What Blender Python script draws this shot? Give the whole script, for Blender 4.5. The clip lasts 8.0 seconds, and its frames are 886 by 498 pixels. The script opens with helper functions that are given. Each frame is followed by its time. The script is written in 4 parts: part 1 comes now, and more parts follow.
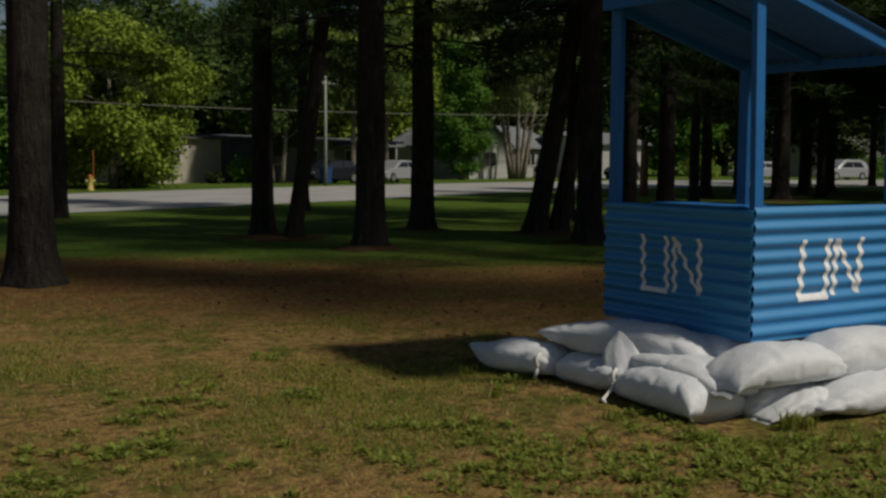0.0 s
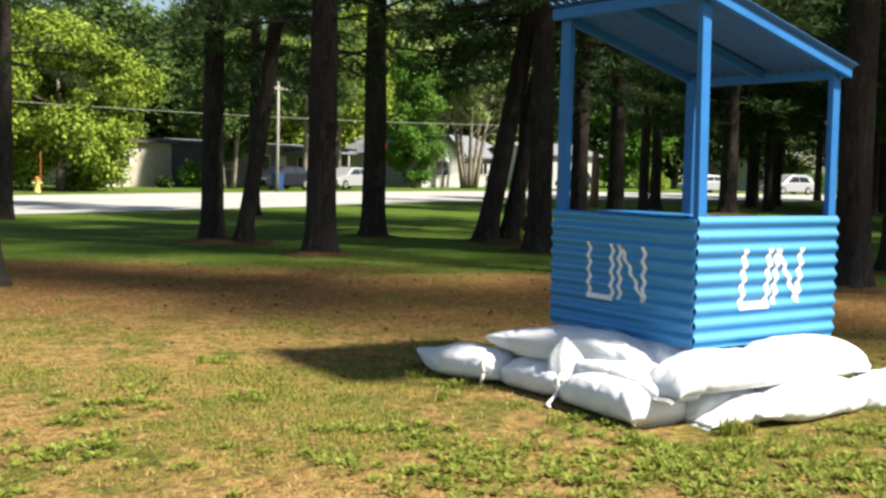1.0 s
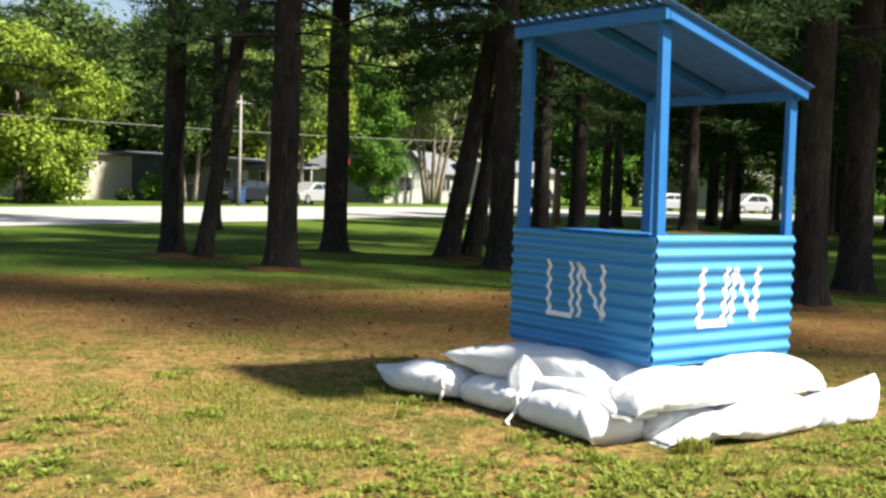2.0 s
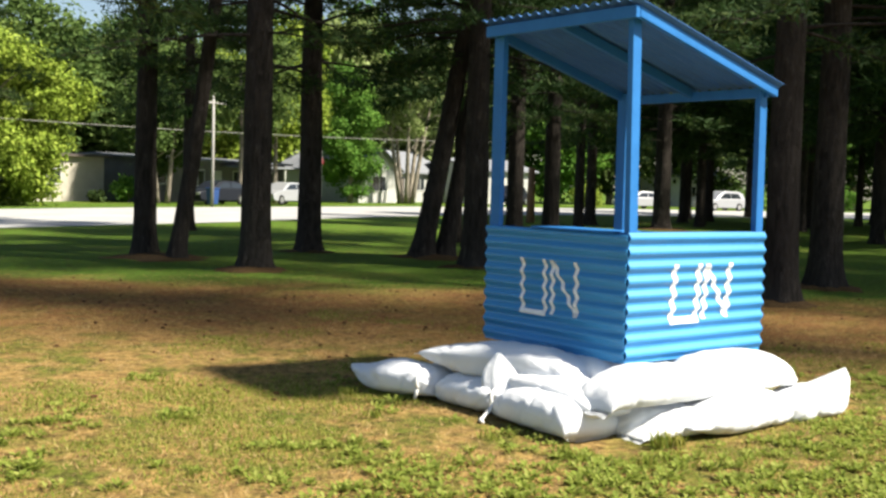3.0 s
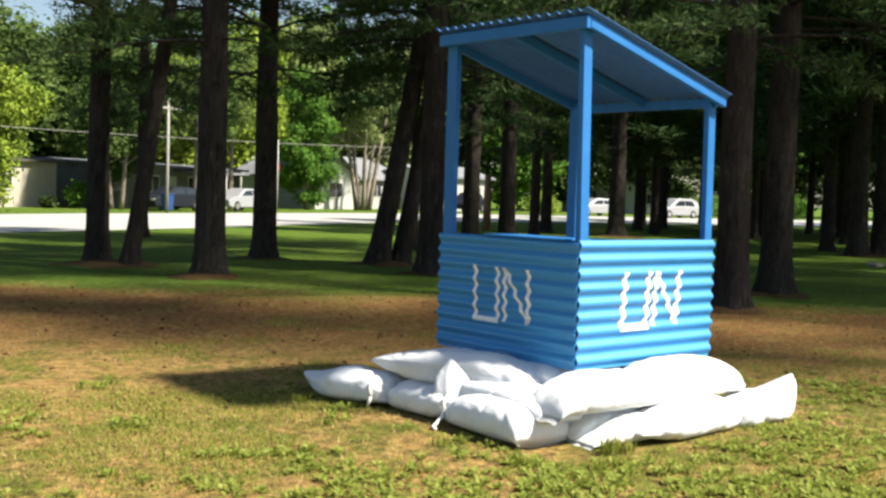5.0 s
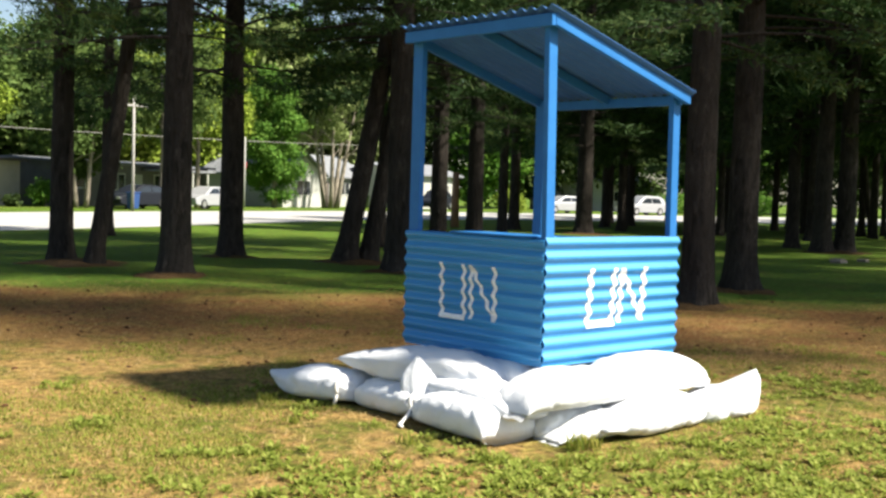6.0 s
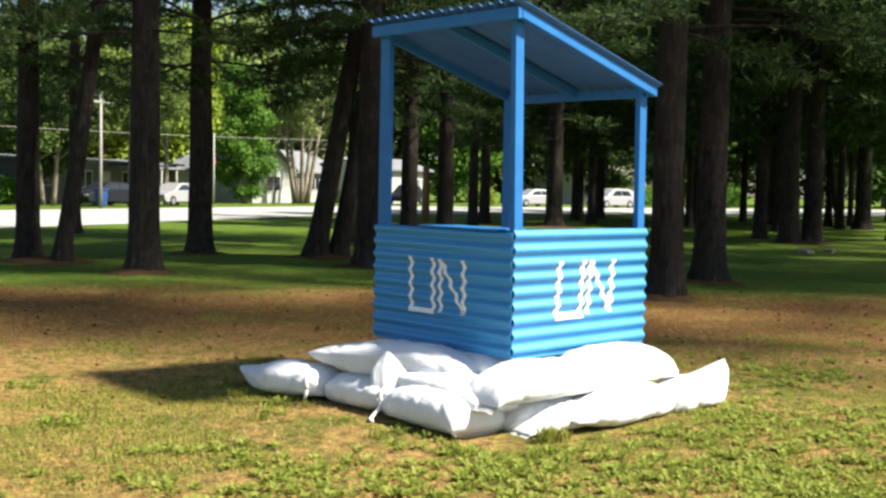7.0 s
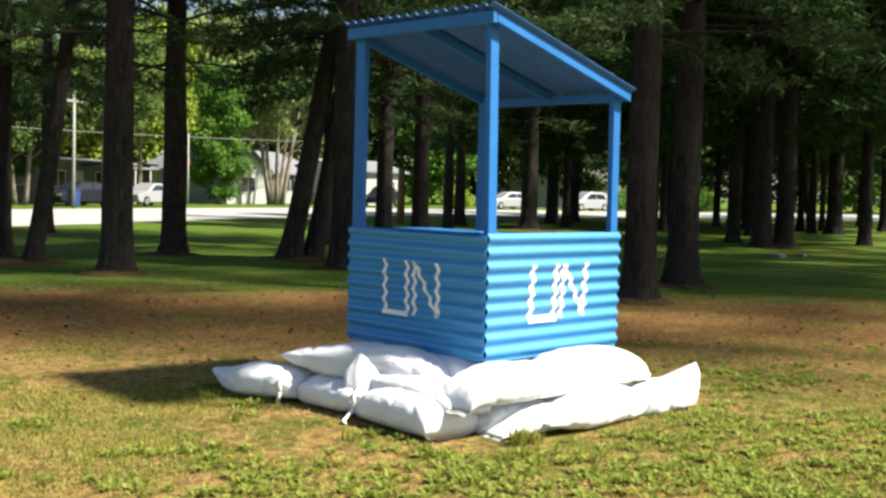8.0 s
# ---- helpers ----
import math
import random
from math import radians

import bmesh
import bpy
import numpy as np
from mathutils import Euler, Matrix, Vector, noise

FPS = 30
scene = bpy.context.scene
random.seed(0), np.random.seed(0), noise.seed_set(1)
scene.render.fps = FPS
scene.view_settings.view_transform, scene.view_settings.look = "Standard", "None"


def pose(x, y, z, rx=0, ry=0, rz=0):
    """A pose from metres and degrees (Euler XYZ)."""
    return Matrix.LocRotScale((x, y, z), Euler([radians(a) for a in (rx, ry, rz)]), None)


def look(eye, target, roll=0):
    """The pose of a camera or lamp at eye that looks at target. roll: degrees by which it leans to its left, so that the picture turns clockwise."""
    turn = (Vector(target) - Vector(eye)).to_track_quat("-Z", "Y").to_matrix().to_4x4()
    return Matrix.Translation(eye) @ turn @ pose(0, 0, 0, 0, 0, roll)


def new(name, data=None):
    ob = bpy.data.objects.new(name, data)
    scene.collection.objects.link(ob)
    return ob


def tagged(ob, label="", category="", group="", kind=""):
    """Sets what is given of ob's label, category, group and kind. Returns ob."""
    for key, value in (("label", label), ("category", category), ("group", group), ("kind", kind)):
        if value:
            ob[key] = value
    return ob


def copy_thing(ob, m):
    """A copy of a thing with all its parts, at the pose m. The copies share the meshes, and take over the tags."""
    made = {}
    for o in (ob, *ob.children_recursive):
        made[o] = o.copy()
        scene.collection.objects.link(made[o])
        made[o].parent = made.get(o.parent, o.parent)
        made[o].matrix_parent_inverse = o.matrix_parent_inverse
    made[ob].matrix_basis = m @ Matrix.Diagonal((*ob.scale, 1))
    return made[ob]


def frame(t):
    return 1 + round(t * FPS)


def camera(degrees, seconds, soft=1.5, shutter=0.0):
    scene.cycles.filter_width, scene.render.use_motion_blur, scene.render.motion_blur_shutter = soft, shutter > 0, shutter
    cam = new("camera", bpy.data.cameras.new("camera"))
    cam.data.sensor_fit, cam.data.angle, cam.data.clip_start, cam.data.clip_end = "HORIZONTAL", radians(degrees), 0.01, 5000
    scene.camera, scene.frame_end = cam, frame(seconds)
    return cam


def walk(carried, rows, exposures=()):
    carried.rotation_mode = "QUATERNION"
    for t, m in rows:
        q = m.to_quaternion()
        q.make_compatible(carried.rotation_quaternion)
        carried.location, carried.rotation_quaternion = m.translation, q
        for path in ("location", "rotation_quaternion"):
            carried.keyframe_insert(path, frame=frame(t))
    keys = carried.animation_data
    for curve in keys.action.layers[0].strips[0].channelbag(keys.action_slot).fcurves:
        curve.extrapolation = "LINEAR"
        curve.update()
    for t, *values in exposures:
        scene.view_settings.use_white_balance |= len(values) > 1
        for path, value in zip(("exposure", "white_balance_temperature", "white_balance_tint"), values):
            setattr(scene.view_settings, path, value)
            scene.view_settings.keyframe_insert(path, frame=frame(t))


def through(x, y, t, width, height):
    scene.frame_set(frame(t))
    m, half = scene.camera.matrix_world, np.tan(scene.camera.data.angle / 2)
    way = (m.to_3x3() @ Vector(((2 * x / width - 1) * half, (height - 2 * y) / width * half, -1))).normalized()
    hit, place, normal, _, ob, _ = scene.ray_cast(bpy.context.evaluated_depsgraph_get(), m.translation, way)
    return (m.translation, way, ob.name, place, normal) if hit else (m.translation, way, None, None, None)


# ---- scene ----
cam = camera(43.9, 8.0, soft=2.6)
PATH = [
    (0, (-5.094, -4.586, 1.489), (-4.032, -2.899, 1.324), 0.4),
    (0.5, (-5.099, -4.602, 1.471), (-4.005, -2.935, 1.315), 1.3),
    (1, (-5.095, -4.631, 1.468), (-3.959, -2.991, 1.32), 1.4),
    (1.5, (-5.088, -4.635, 1.473), (-3.919, -3.017, 1.345), 1.8),
    (3, (-5.078, -4.646, 1.47), (-3.85, -3.072, 1.353), 1.6),
    (3.5, (-5.085, -4.667, 1.476), (-3.837, -3.108, 1.358), 1.5),
    (4, (-5.076, -4.663, 1.474), (-3.815, -3.114, 1.358), 1.7),
    (4.5, (-5.084, -4.686, 1.479), (-3.814, -3.145, 1.369), 1.7),
    (6, (-5.06, -4.692, 1.476), (-3.728, -3.204, 1.371), 1.7),
    (6.5, (-5.062, -4.7, 1.474), (-3.715, -3.226, 1.355), 1.3),
    (7, (-5.049, -4.704, 1.473), (-3.679, -3.252, 1.359), 1.2),
    (7.5, (-5.06, -4.716, 1.475), (-3.674, -3.278, 1.367), 1.4),
    (8, (-5.055, -4.72, 1.478), (-3.652, -3.299, 1.369), 1.6),
]
# the film fades in from black during its first second; later the exposure drifts a little
EXPOSURE = 1.36
FADE = [(t, EXPOSURE + s, 6750, 9) for t, s in ((0.0, -2.35), (0.3, -1.45), (0.6, -0.78), (0.9, -0.25), (1.2, 0.0), (2.8, -0.03), (4.6, -0.05), (6.0, 0.08), (6.8, 0.07), (7.6, 0.0), (8.0, -0.02))]
walk(cam, [(t, look(eye, target, roll)) for t, eye, target, roll in PATH], FADE)

# ---- light ----
SUN_DIR = Vector((0.362, -0.553, 0.751)).normalized()
world = bpy.data.worlds.new("sky")
scene.world = world
world.use_nodes = True
wn = world.node_tree.nodes
sky = wn.new("ShaderNodeTexSky")
sky.sky_type = "NISHITA"
sky.sun_disc = False
sky.sun_elevation = math.asin(SUN_DIR.z)
sky.sun_rotation = math.atan2(SUN_DIR.x, SUN_DIR.y)
wn["Background"].inputs["Strength"].default_value = 0.06
world.node_tree.links.new(sky.outputs[0], wn["Background"].inputs["Color"])
sun = new("sun", bpy.data.lights.new("sun", "SUN"))
sun.data.energy = 5.0
sun.data.angle = radians(4.0)
sun.data.color = (1.0, 0.94, 0.83)
sun.matrix_world = look(SUN_DIR * 60, (0, 0, 0))


# ---- materials ----
def rgb(c):
    return (c[0], c[1], c[2], 1.0)


class Mat:
    """A small builder of node materials."""

    def __init__(self, name, rough=0.7, metal=0.0, spec=0.4):
        self.m = bpy.data.materials.new(name)
        self.m.use_nodes = True
        self.t = self.m.node_tree
        self.b = self.t.nodes["Principled BSDF"]
        self.b.inputs["Roughness"].default_value = rough
        self.b.inputs["Metallic"].default_value = metal
        self.b.inputs["Specular IOR Level"].default_value = spec

    def node(self, kind, **values):
        n = self.t.nodes.new(kind)
        for k, v in values.items():
            n.inputs[k].default_value = v
        return n

    def link(self, a, b):
        self.t.links.new(a, b)

    def coords(self, space="Object", scale=(1, 1, 1)):
        c = self.node("ShaderNodeTexCoord")
        mp = self.node("ShaderNodeMapping")
        mp.inputs["Scale"].default_value = scale
        self.link(c.outputs[space], mp.inputs["Vector"])
        return mp.outputs["Vector"]

    def world_coords(self):
        return self.node("ShaderNodeNewGeometry").outputs["Position"]

    def noise(self, vec, scale, detail=4.0, rough=0.6):
        n = self.node("ShaderNodeTexNoise", Scale=scale, Detail=detail, Roughness=rough)
        self.link(vec, n.inputs["Vector"])
        return n.outputs["Fac"]

    def ramp(self, fac, stops):
        r = self.node("ShaderNodeValToRGB")
        els = r.color_ramp.elements
        while len(els) < len(stops):
            els.new(0.5)
        for e, (p, c) in zip(els, stops):
            e.position, e.color = p, rgb(c)
        self.link(fac, r.inputs["Fac"])
        return r.outputs["Color"]

    def step(self, fac, lo, hi):
        r = self.node("ShaderNodeMapRange")
        r.inputs["From Min"].default_value, r.inputs["From Max"].default_value = lo, hi
        self.link(fac, r.inputs["Value"])
        return r.outputs["Result"]

    def mix(self, fac, a, b, blend="MIX"):
        n = self.t.nodes.new("ShaderNodeMix")
        n.data_type, n.blend_type = "RGBA", blend
        for sock, v in ((n.inputs[0], fac), (n.inputs[6], a), (n.inputs[7], b)):
            if isinstance(v, (int, float)):
                sock.default_value = v
            elif isinstance(v, tuple):
                sock.default_value = rgb(v)
            else:
                self.link(v, sock)
        return n.outputs[2]

    def math(self, op, a, b=0.0):
        n = self.t.nodes.new("ShaderNodeMath")
        n.operation = op
        for sock, v in ((n.inputs[0], a), (n.inputs[1], b)):
            if isinstance(v, (int, float)):
                sock.default_value = v
            else:
                self.link(v, sock)
        return n.outputs[0]

    def color(self, c):
        if isinstance(c, tuple):
            self.b.inputs["Base Color"].default_value = rgb(c)
        else:
            self.link(c, self.b.inputs["Base Color"])
        return self

    def bump(self, height, strength=0.3, distance=0.02):
        n = self.node("ShaderNodeBump", Strength=strength, Distance=distance)
        self.link(height, n.inputs["Height"])
        self.link(n.outputs["Normal"], self.b.inputs["Normal"])
        return self


def painted(name, c, dark, rough=0.45, scale=6.0, spec=0.4, bump=0.15):
    """Weathered paint: two scales of tone, faint relief."""
    k = Mat(name, rough, spec=spec)
    v = k.coords()
    n1, n2 = k.noise(v, scale, 5), k.noise(v, scale * 9, 3)
    base = k.ramp(n1, [(0.3, dark), (0.62, c)])
    k.color(k.mix(k.step(n2, 0.62, 0.75), base, tuple(min(1, x * 1.12 + 0.02) for x in c)))
    k.bump(n2, bump, 0.004)
    return k.m


BLUE = painted("blue_paint", (0.026, 0.158, 0.43), (0.021, 0.135, 0.375), 0.45, 6.0, 0.15)
BLUE_SHEET = painted("blue_painted_sheet", (0.034, 0.236, 0.52), (0.029, 0.218, 0.48), 0.42, 3.0, 0.5)
WHITE_PAINT = painted("white_letter_paint", (0.84, 0.86, 0.88), (0.72, 0.74, 0.76), 0.6, 14.0)
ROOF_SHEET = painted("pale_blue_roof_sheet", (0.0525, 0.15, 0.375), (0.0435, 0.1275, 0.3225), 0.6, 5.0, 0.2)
GALV = Mat("galvanised_screw", 0.35, 0.9).color((0.55, 0.56, 0.58)).m
SIDING_WHITE = painted("white_siding", (0.4925, 0.4925, 0.4651), (0.4104, 0.4172, 0.3967), 0.6, 1.2)
SIDING_CREAM = painted("cream_wall", (0.45, 0.42, 0.35), (0.38, 0.35, 0.29), 0.7, 1.2)
SIDING_GREY = painted("grey_siding", (0.1445, 0.1403, 0.136), (0.1105, 0.108, 0.1037), 0.7, 1.2)
SHINGLE = painted("grey_shingles", (0.20, 0.21, 0.23), (0.14, 0.15, 0.17), 0.85, 2.5)
BROWN_TRIM = painted("brown_trim", (0.085, 0.07, 0.06), (0.06, 0.05, 0.045), 0.7, 2.0)
WINDOW = Mat("window_glass", 0.08, spec=0.6).color((0.02, 0.025, 0.03)).m
TYRE = Mat("tyre_rubber", 0.85).color((0.02, 0.02, 0.021)).m
RIM = Mat("wheel_rim", 0.3, 0.8).color((0.5, 0.5, 0.52)).m
CAR_SILVER = Mat("silver_car_paint", 0.35, 0.3).color((0.36, 0.37, 0.39)).m
CAR_DARK = Mat("dark_car_paint", 0.45, spec=0.15).color((0.012, 0.014, 0.02)).m
POLE_WOOD = painted("grey_pole_wood", (0.3456, 0.3384, 0.3168), (0.2736, 0.2664, 0.2448), 0.9, 4.0)
BROWN_WOOD = painted("brown_post_wood", (0.26, 0.15, 0.08), (0.18, 0.10, 0.055), 0.85, 6.0)
BIN_BLUE = painted("blue_bin_plastic", (0.02, 0.06, 0.20), (0.016, 0.05, 0.16), 0.5, 4.0)
FLAG_RED = painted("red_cloth", (0.45, 0.04, 0.05), (0.38, 0.03, 0.04), 0.8, 5.0)
HYDRANT_YELLOW = painted("yellow_paint", (0.50, 0.42, 0.13), (0.42, 0.35, 0.10), 0.5, 5.0)
ORANGE = painted("orange_marker", (0.42, 0.14, 0.04), (0.36, 0.11, 0.03), 0.5, 5.0)
STONE = painted("pale_flat_stone", (0.216, 0.186, 0.144), (0.156, 0.132, 0.108), 0.9, 7.0)


def sack_material():
    k = Mat("white_woven_sack", 0.55, spec=0.35)
    v = k.coords()
    n1 = k.noise(v, 3.5, 4)
    c = k.ramp(n1, [(0.3, (0.63, 0.65, 0.68)), (0.6, (0.71, 0.73, 0.76))])
    low = k.noise(v, 11.0, 5)
    c = k.mix(k.step(low, 0.66, 0.80), c, (0.55, 0.54, 0.52))
    k.color(c)
    weave = k.noise(k.coords(scale=(1, 1, 1)), 190.0, 2)
    wrinkle = k.noise(k.coords(scale=(1, 2.2, 1)), 16.0, 4)
    k.bump(k.math("ADD", k.math("MULTIPLY", weave, 0.25), wrinkle), 0.4, 0.016)
    return k.m


SACK = sack_material()
TWINE = Mat("white_twine", 0.7).color((0.72, 0.71, 0.68)).m


def bark_material(name, lo, hi):
    k = Mat(name, 0.92, spec=0.15)
    v = k.coords(scale=(1, 1, 0.16))
    ridge = k.noise(v, 17.0, 6, 0.65)
    fine = k.noise(k.coords(scale=(1, 1, 0.35)), 55.0, 4)
    big = k.noise(k.coords(), 1.3, 3)
    plates = k.noise(k.coords(scale=(1, 1, 0.4)), 9.0, 5, 0.7)
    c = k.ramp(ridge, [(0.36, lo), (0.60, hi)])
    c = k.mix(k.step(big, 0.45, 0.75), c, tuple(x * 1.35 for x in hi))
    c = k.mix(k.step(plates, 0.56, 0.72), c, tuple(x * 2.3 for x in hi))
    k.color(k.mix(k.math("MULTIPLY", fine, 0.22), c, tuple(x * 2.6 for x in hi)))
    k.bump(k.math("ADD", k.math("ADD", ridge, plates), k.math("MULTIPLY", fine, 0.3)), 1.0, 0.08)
    return k.m


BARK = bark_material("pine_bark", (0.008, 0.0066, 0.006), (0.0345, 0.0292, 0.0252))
BARK_GREY = bark_material("grey_bark", (0.09, 0.08, 0.065), (0.24, 0.21, 0.17))


def leaf_material(name, stops, through):
    k = Mat(name, 0.7, spec=0.12)
    g = k.node("ShaderNodeNewGeometry")
    o = k.node("ShaderNodeObjectInfo")
    f = k.math("ADD", k.math("MULTIPLY", g.outputs["Random Per Island"], 0.75), k.math("MULTIPLY", o.outputs["Random"], 0.25))
    c = k.ramp(f, stops)
    k.color(c)
    t = k.node("ShaderNodeBsdfTranslucent")
    k.link(c, t.inputs["Color"])
    mx = k.node("ShaderNodeMixShader")
    mx.inputs[0].default_value = through
    out = k.t.nodes["Material Output"]
    k.link(k.b.outputs[0], mx.inputs[1])
    k.link(t.outputs[0], mx.inputs[2])
    k.link(mx.outputs[0], out.inputs["Surface"])
    return k.m


NEEDLES = leaf_material("pine_needles", [(0.0, (0.0211, 0.0458, 0.0158)), (0.5, (0.0387, 0.081, 0.0246)), (1.0, (0.095, 0.1284, 0.037))], 0.25)
LEAF_BRIGHT = leaf_material("yellow_green_leaves", [(0.0, (0.069, 0.112, 0.014)), (0.5, (0.220, 0.305, 0.038)), (1.0, (0.372, 0.437, 0.081))], 0.27)
LEAF_GREEN = leaf_material("green_leaves", [(0.0, (0.0534, 0.1267, 0.0212)), (0.5, (0.0944, 0.2111, 0.031)), (1.0, (0.18, 0.3055, 0.0534))], 0.35)
LEAF_PALE = leaf_material("pale_green_leaves", [(0.0, (0.1408, 0.1936, 0.0616)), (0.5, (0.22, 0.2816, 0.0968)), (1.0, (0.3168, 0.3696, 0.1584))], 0.4)
LEAF_MID = leaf_material("mid_green_leaves", [(0.0, (0.056, 0.0974, 0.0246)), (0.5, (0.0974, 0.1568, 0.0403)), (1.0, (0.1702, 0.2296, 0.0694))], 0.4)
LEAF_DEEP = leaf_material("deep_green_leaves", [(0.0, (0.0189, 0.0365, 0.0108)), (0.5, (0.0365, 0.0648, 0.0175)), (1.0, (0.0864, 0.1215, 0.0297))], 0.28)
GRASS = leaf_material("grass_blades", [(0.0, (0.1166, 0.1628, 0.021)), (0.45, (0.2163, 0.2656, 0.041)), (0.75, (0.3255, 0.3097, 0.0735)), (1.0, (0.4347, 0.3392, 0.148))], 0.45)
WEED = leaf_material("weed_leaves", [(0.0, (0.1448, 0.1953, 0.0305)), (0.5, (0.2435, 0.2934, 0.053)), (1.0, (0.3796, 0.3916, 0.1129))], 0.45)
CONE = painted("pine_cone_scales", (0.11, 0.055, 0.028), (0.05, 0.026, 0.014), 0.95, 30.0, 0.05)
STRAW = leaf_material("dry_grass", [(0.0, (0.2516, 0.1558, 0.0627)), (0.5, (0.3806, 0.267, 0.1149)), (1.0, (0.4727, 0.3553, 0.1777))], 0.2)
LITTER = leaf_material("fallen_needles", [(0.0, (0.054, 0.03, 0.017)), (0.5, (0.143, 0.072, 0.034)), (1.0, (0.268, 0.153, 0.072))], 0.1)


def ground_material():
    """Dry lawn near the booth, a bed of fallen needles under the pines, green lawn beyond."""
    k = Mat("lawn_and_needle_bed", 0.95, spec=0.1)
    p = k.world_coords()
    sep = k.node("ShaderNodeSeparateXYZ")
    k.link(p, sep.inputs[0])
    along = k.math("ADD", k.math("MULTIPLY", sep.outputs["X"], 0.64), k.math("MULTIPLY", sep.outputs["Y"], 0.77))
    big, mid, fine = k.noise(p, 0.55, 4), k.noise(p, 2.6, 5, 0.65), k.noise(p, 38.0, 4, 0.7)
    wob = k.math("ADD", along, k.math("MULTIPLY", k.math("SUBTRACT", big, 0.5), 5.0))
    straw = k.ramp(fine, [(0.30, (0.2038, 0.1248, 0.0422)), (0.52, (0.3513, 0.2266, 0.0768)), (0.72, (0.4479, 0.3149, 0.1286))])
    green = k.ramp(fine, [(0.28, (0.073, 0.090, 0.014)), (0.52, (0.131, 0.152, 0.023)), (0.75, (0.209, 0.214, 0.043))])
    litter = k.ramp(fine, [(0.28, (0.1141, 0.0557, 0.02)), (0.52, (0.2353, 0.1176, 0.042)), (0.75, (0.3273, 0.1888, 0.0702))])
    lawn = k.ramp(fine, [(0.28, (0.0515, 0.1086, 0.011)), (0.52, (0.0883, 0.1739, 0.0175)), (0.75, (0.1444, 0.2272, 0.0285))])
    lawn = k.mix(k.math("MULTIPLY", k.step(k.noise(p, 0.32, 5, 0.7), 0.52, 0.68), 0.55), lawn, (0.20, 0.19, 0.04))
    patch = k.step(k.math("ADD", k.math("MULTIPLY", mid, 0.6), k.math("MULTIPLY", big, 0.4)), 0.47, 0.58)
    near = k.mix(patch, straw, green)
    brown = k.mix(k.math("MULTIPLY", patch, 0.35), litter, green)
    brown = k.mix(k.math("MULTIPLY", k.step(k.noise(p, 1.6, 5, 0.7), 0.53, 0.66), 0.65), brown, straw)
    c = k.mix(k.step(wob, 2.0, 4.2), near, brown)
    c = k.mix(k.step(wob, 7.4, 9.6), c, lawn)
    clump = k.noise(p, 11.0, 5, 0.7)
    c = k.mix(k.step(clump, 0.56, 0.36), c, k.mix(0.72, c, (0.045, 0.03, 0.014)))
    c = k.mix(k.step(k.noise(p, 6.0, 3), 0.62, 0.72), c, k.mix(0.5, c, (0.30, 0.15, 0.06)))
    k.color(c)
    k.bump(k.math("ADD", k.math("ADD", fine, k.math("MULTIPLY", clump, 2.0)), k.math("MULTIPLY", mid, 1.5)), 0.8, 0.04)
    return k.m


def road_material():
    k = Mat("pale_concrete_road", 0.9, spec=0.2)
    p = k.world_coords()
    c = k.ramp(k.noise(p, 0.5, 5), [(0.3, (0.30, 0.295, 0.285)), (0.65, (0.40, 0.395, 0.385))])
    k.color(k.mix(k.step(k.noise(p, 9.0, 4), 0.55, 0.8), c, (0.24, 0.235, 0.23)))
    return k.m


GROUND, ROAD = ground_material(), road_material()


# ---- builders ----
def mesh_object(name, bm, material, smooth=False):
    me = bpy.data.meshes.new(name)
    bm.to_mesh(me)
    bm.free()
    me.materials.append(material)
    if smooth:
        me.shade_smooth()
    return new(name, me)


def part(name, bm, material, parent, label="", smooth=False):
    ob = mesh_object(name, bm, material, smooth)
    ob.parent = parent
    if label:
        ob["label"] = label
    return ob


def from_arrays(name, verts, faces, material, parent=None):
    """A mesh of triangles from arrays of computed points."""
    me = bpy.data.meshes.new(name)
    n = len(faces)
    me.vertices.add(len(verts))
    me.vertices.foreach_set("co", np.asarray(verts, np.float32).ravel())
    me.loops.add(n * 3)
    me.loops.foreach_set("vertex_index", np.asarray(faces, np.int32).ravel())
    me.polygons.add(n)
    me.polygons.foreach_set("loop_start", np.arange(0, n * 3, 3, dtype=np.int32))
    me.update(calc_edges=True)
    me.materials.append(material)
    ob = new(name, me)
    if parent:
        ob.parent = parent
    return ob


def thing(name, m, label, category, group=""):
    ob = new(name)
    ob.empty_display_size = 0.1
    ob.matrix_basis = m
    return tagged(ob, label, category, group)


def box(x0, x1, y0, y1, z0, z1, bevel=0.004, bm=None):
    bm = bm or bmesh.new()
    made = bmesh.ops.create_cube(bm, size=1)["verts"]
    for v in made:
        v.co = ((x0 + x1) / 2 + v.co.x * (x1 - x0), (y0 + y1) / 2 + v.co.y * (y1 - y0), (z0 + z1) / 2 + v.co.z * (z1 - z0))
    if bevel:
        edges = list({e for v in made for e in v.link_edges})
        bmesh.ops.bevel(bm, geom=edges, offset=bevel, segments=2, affect="EDGES", profile=0.5)
    return bm


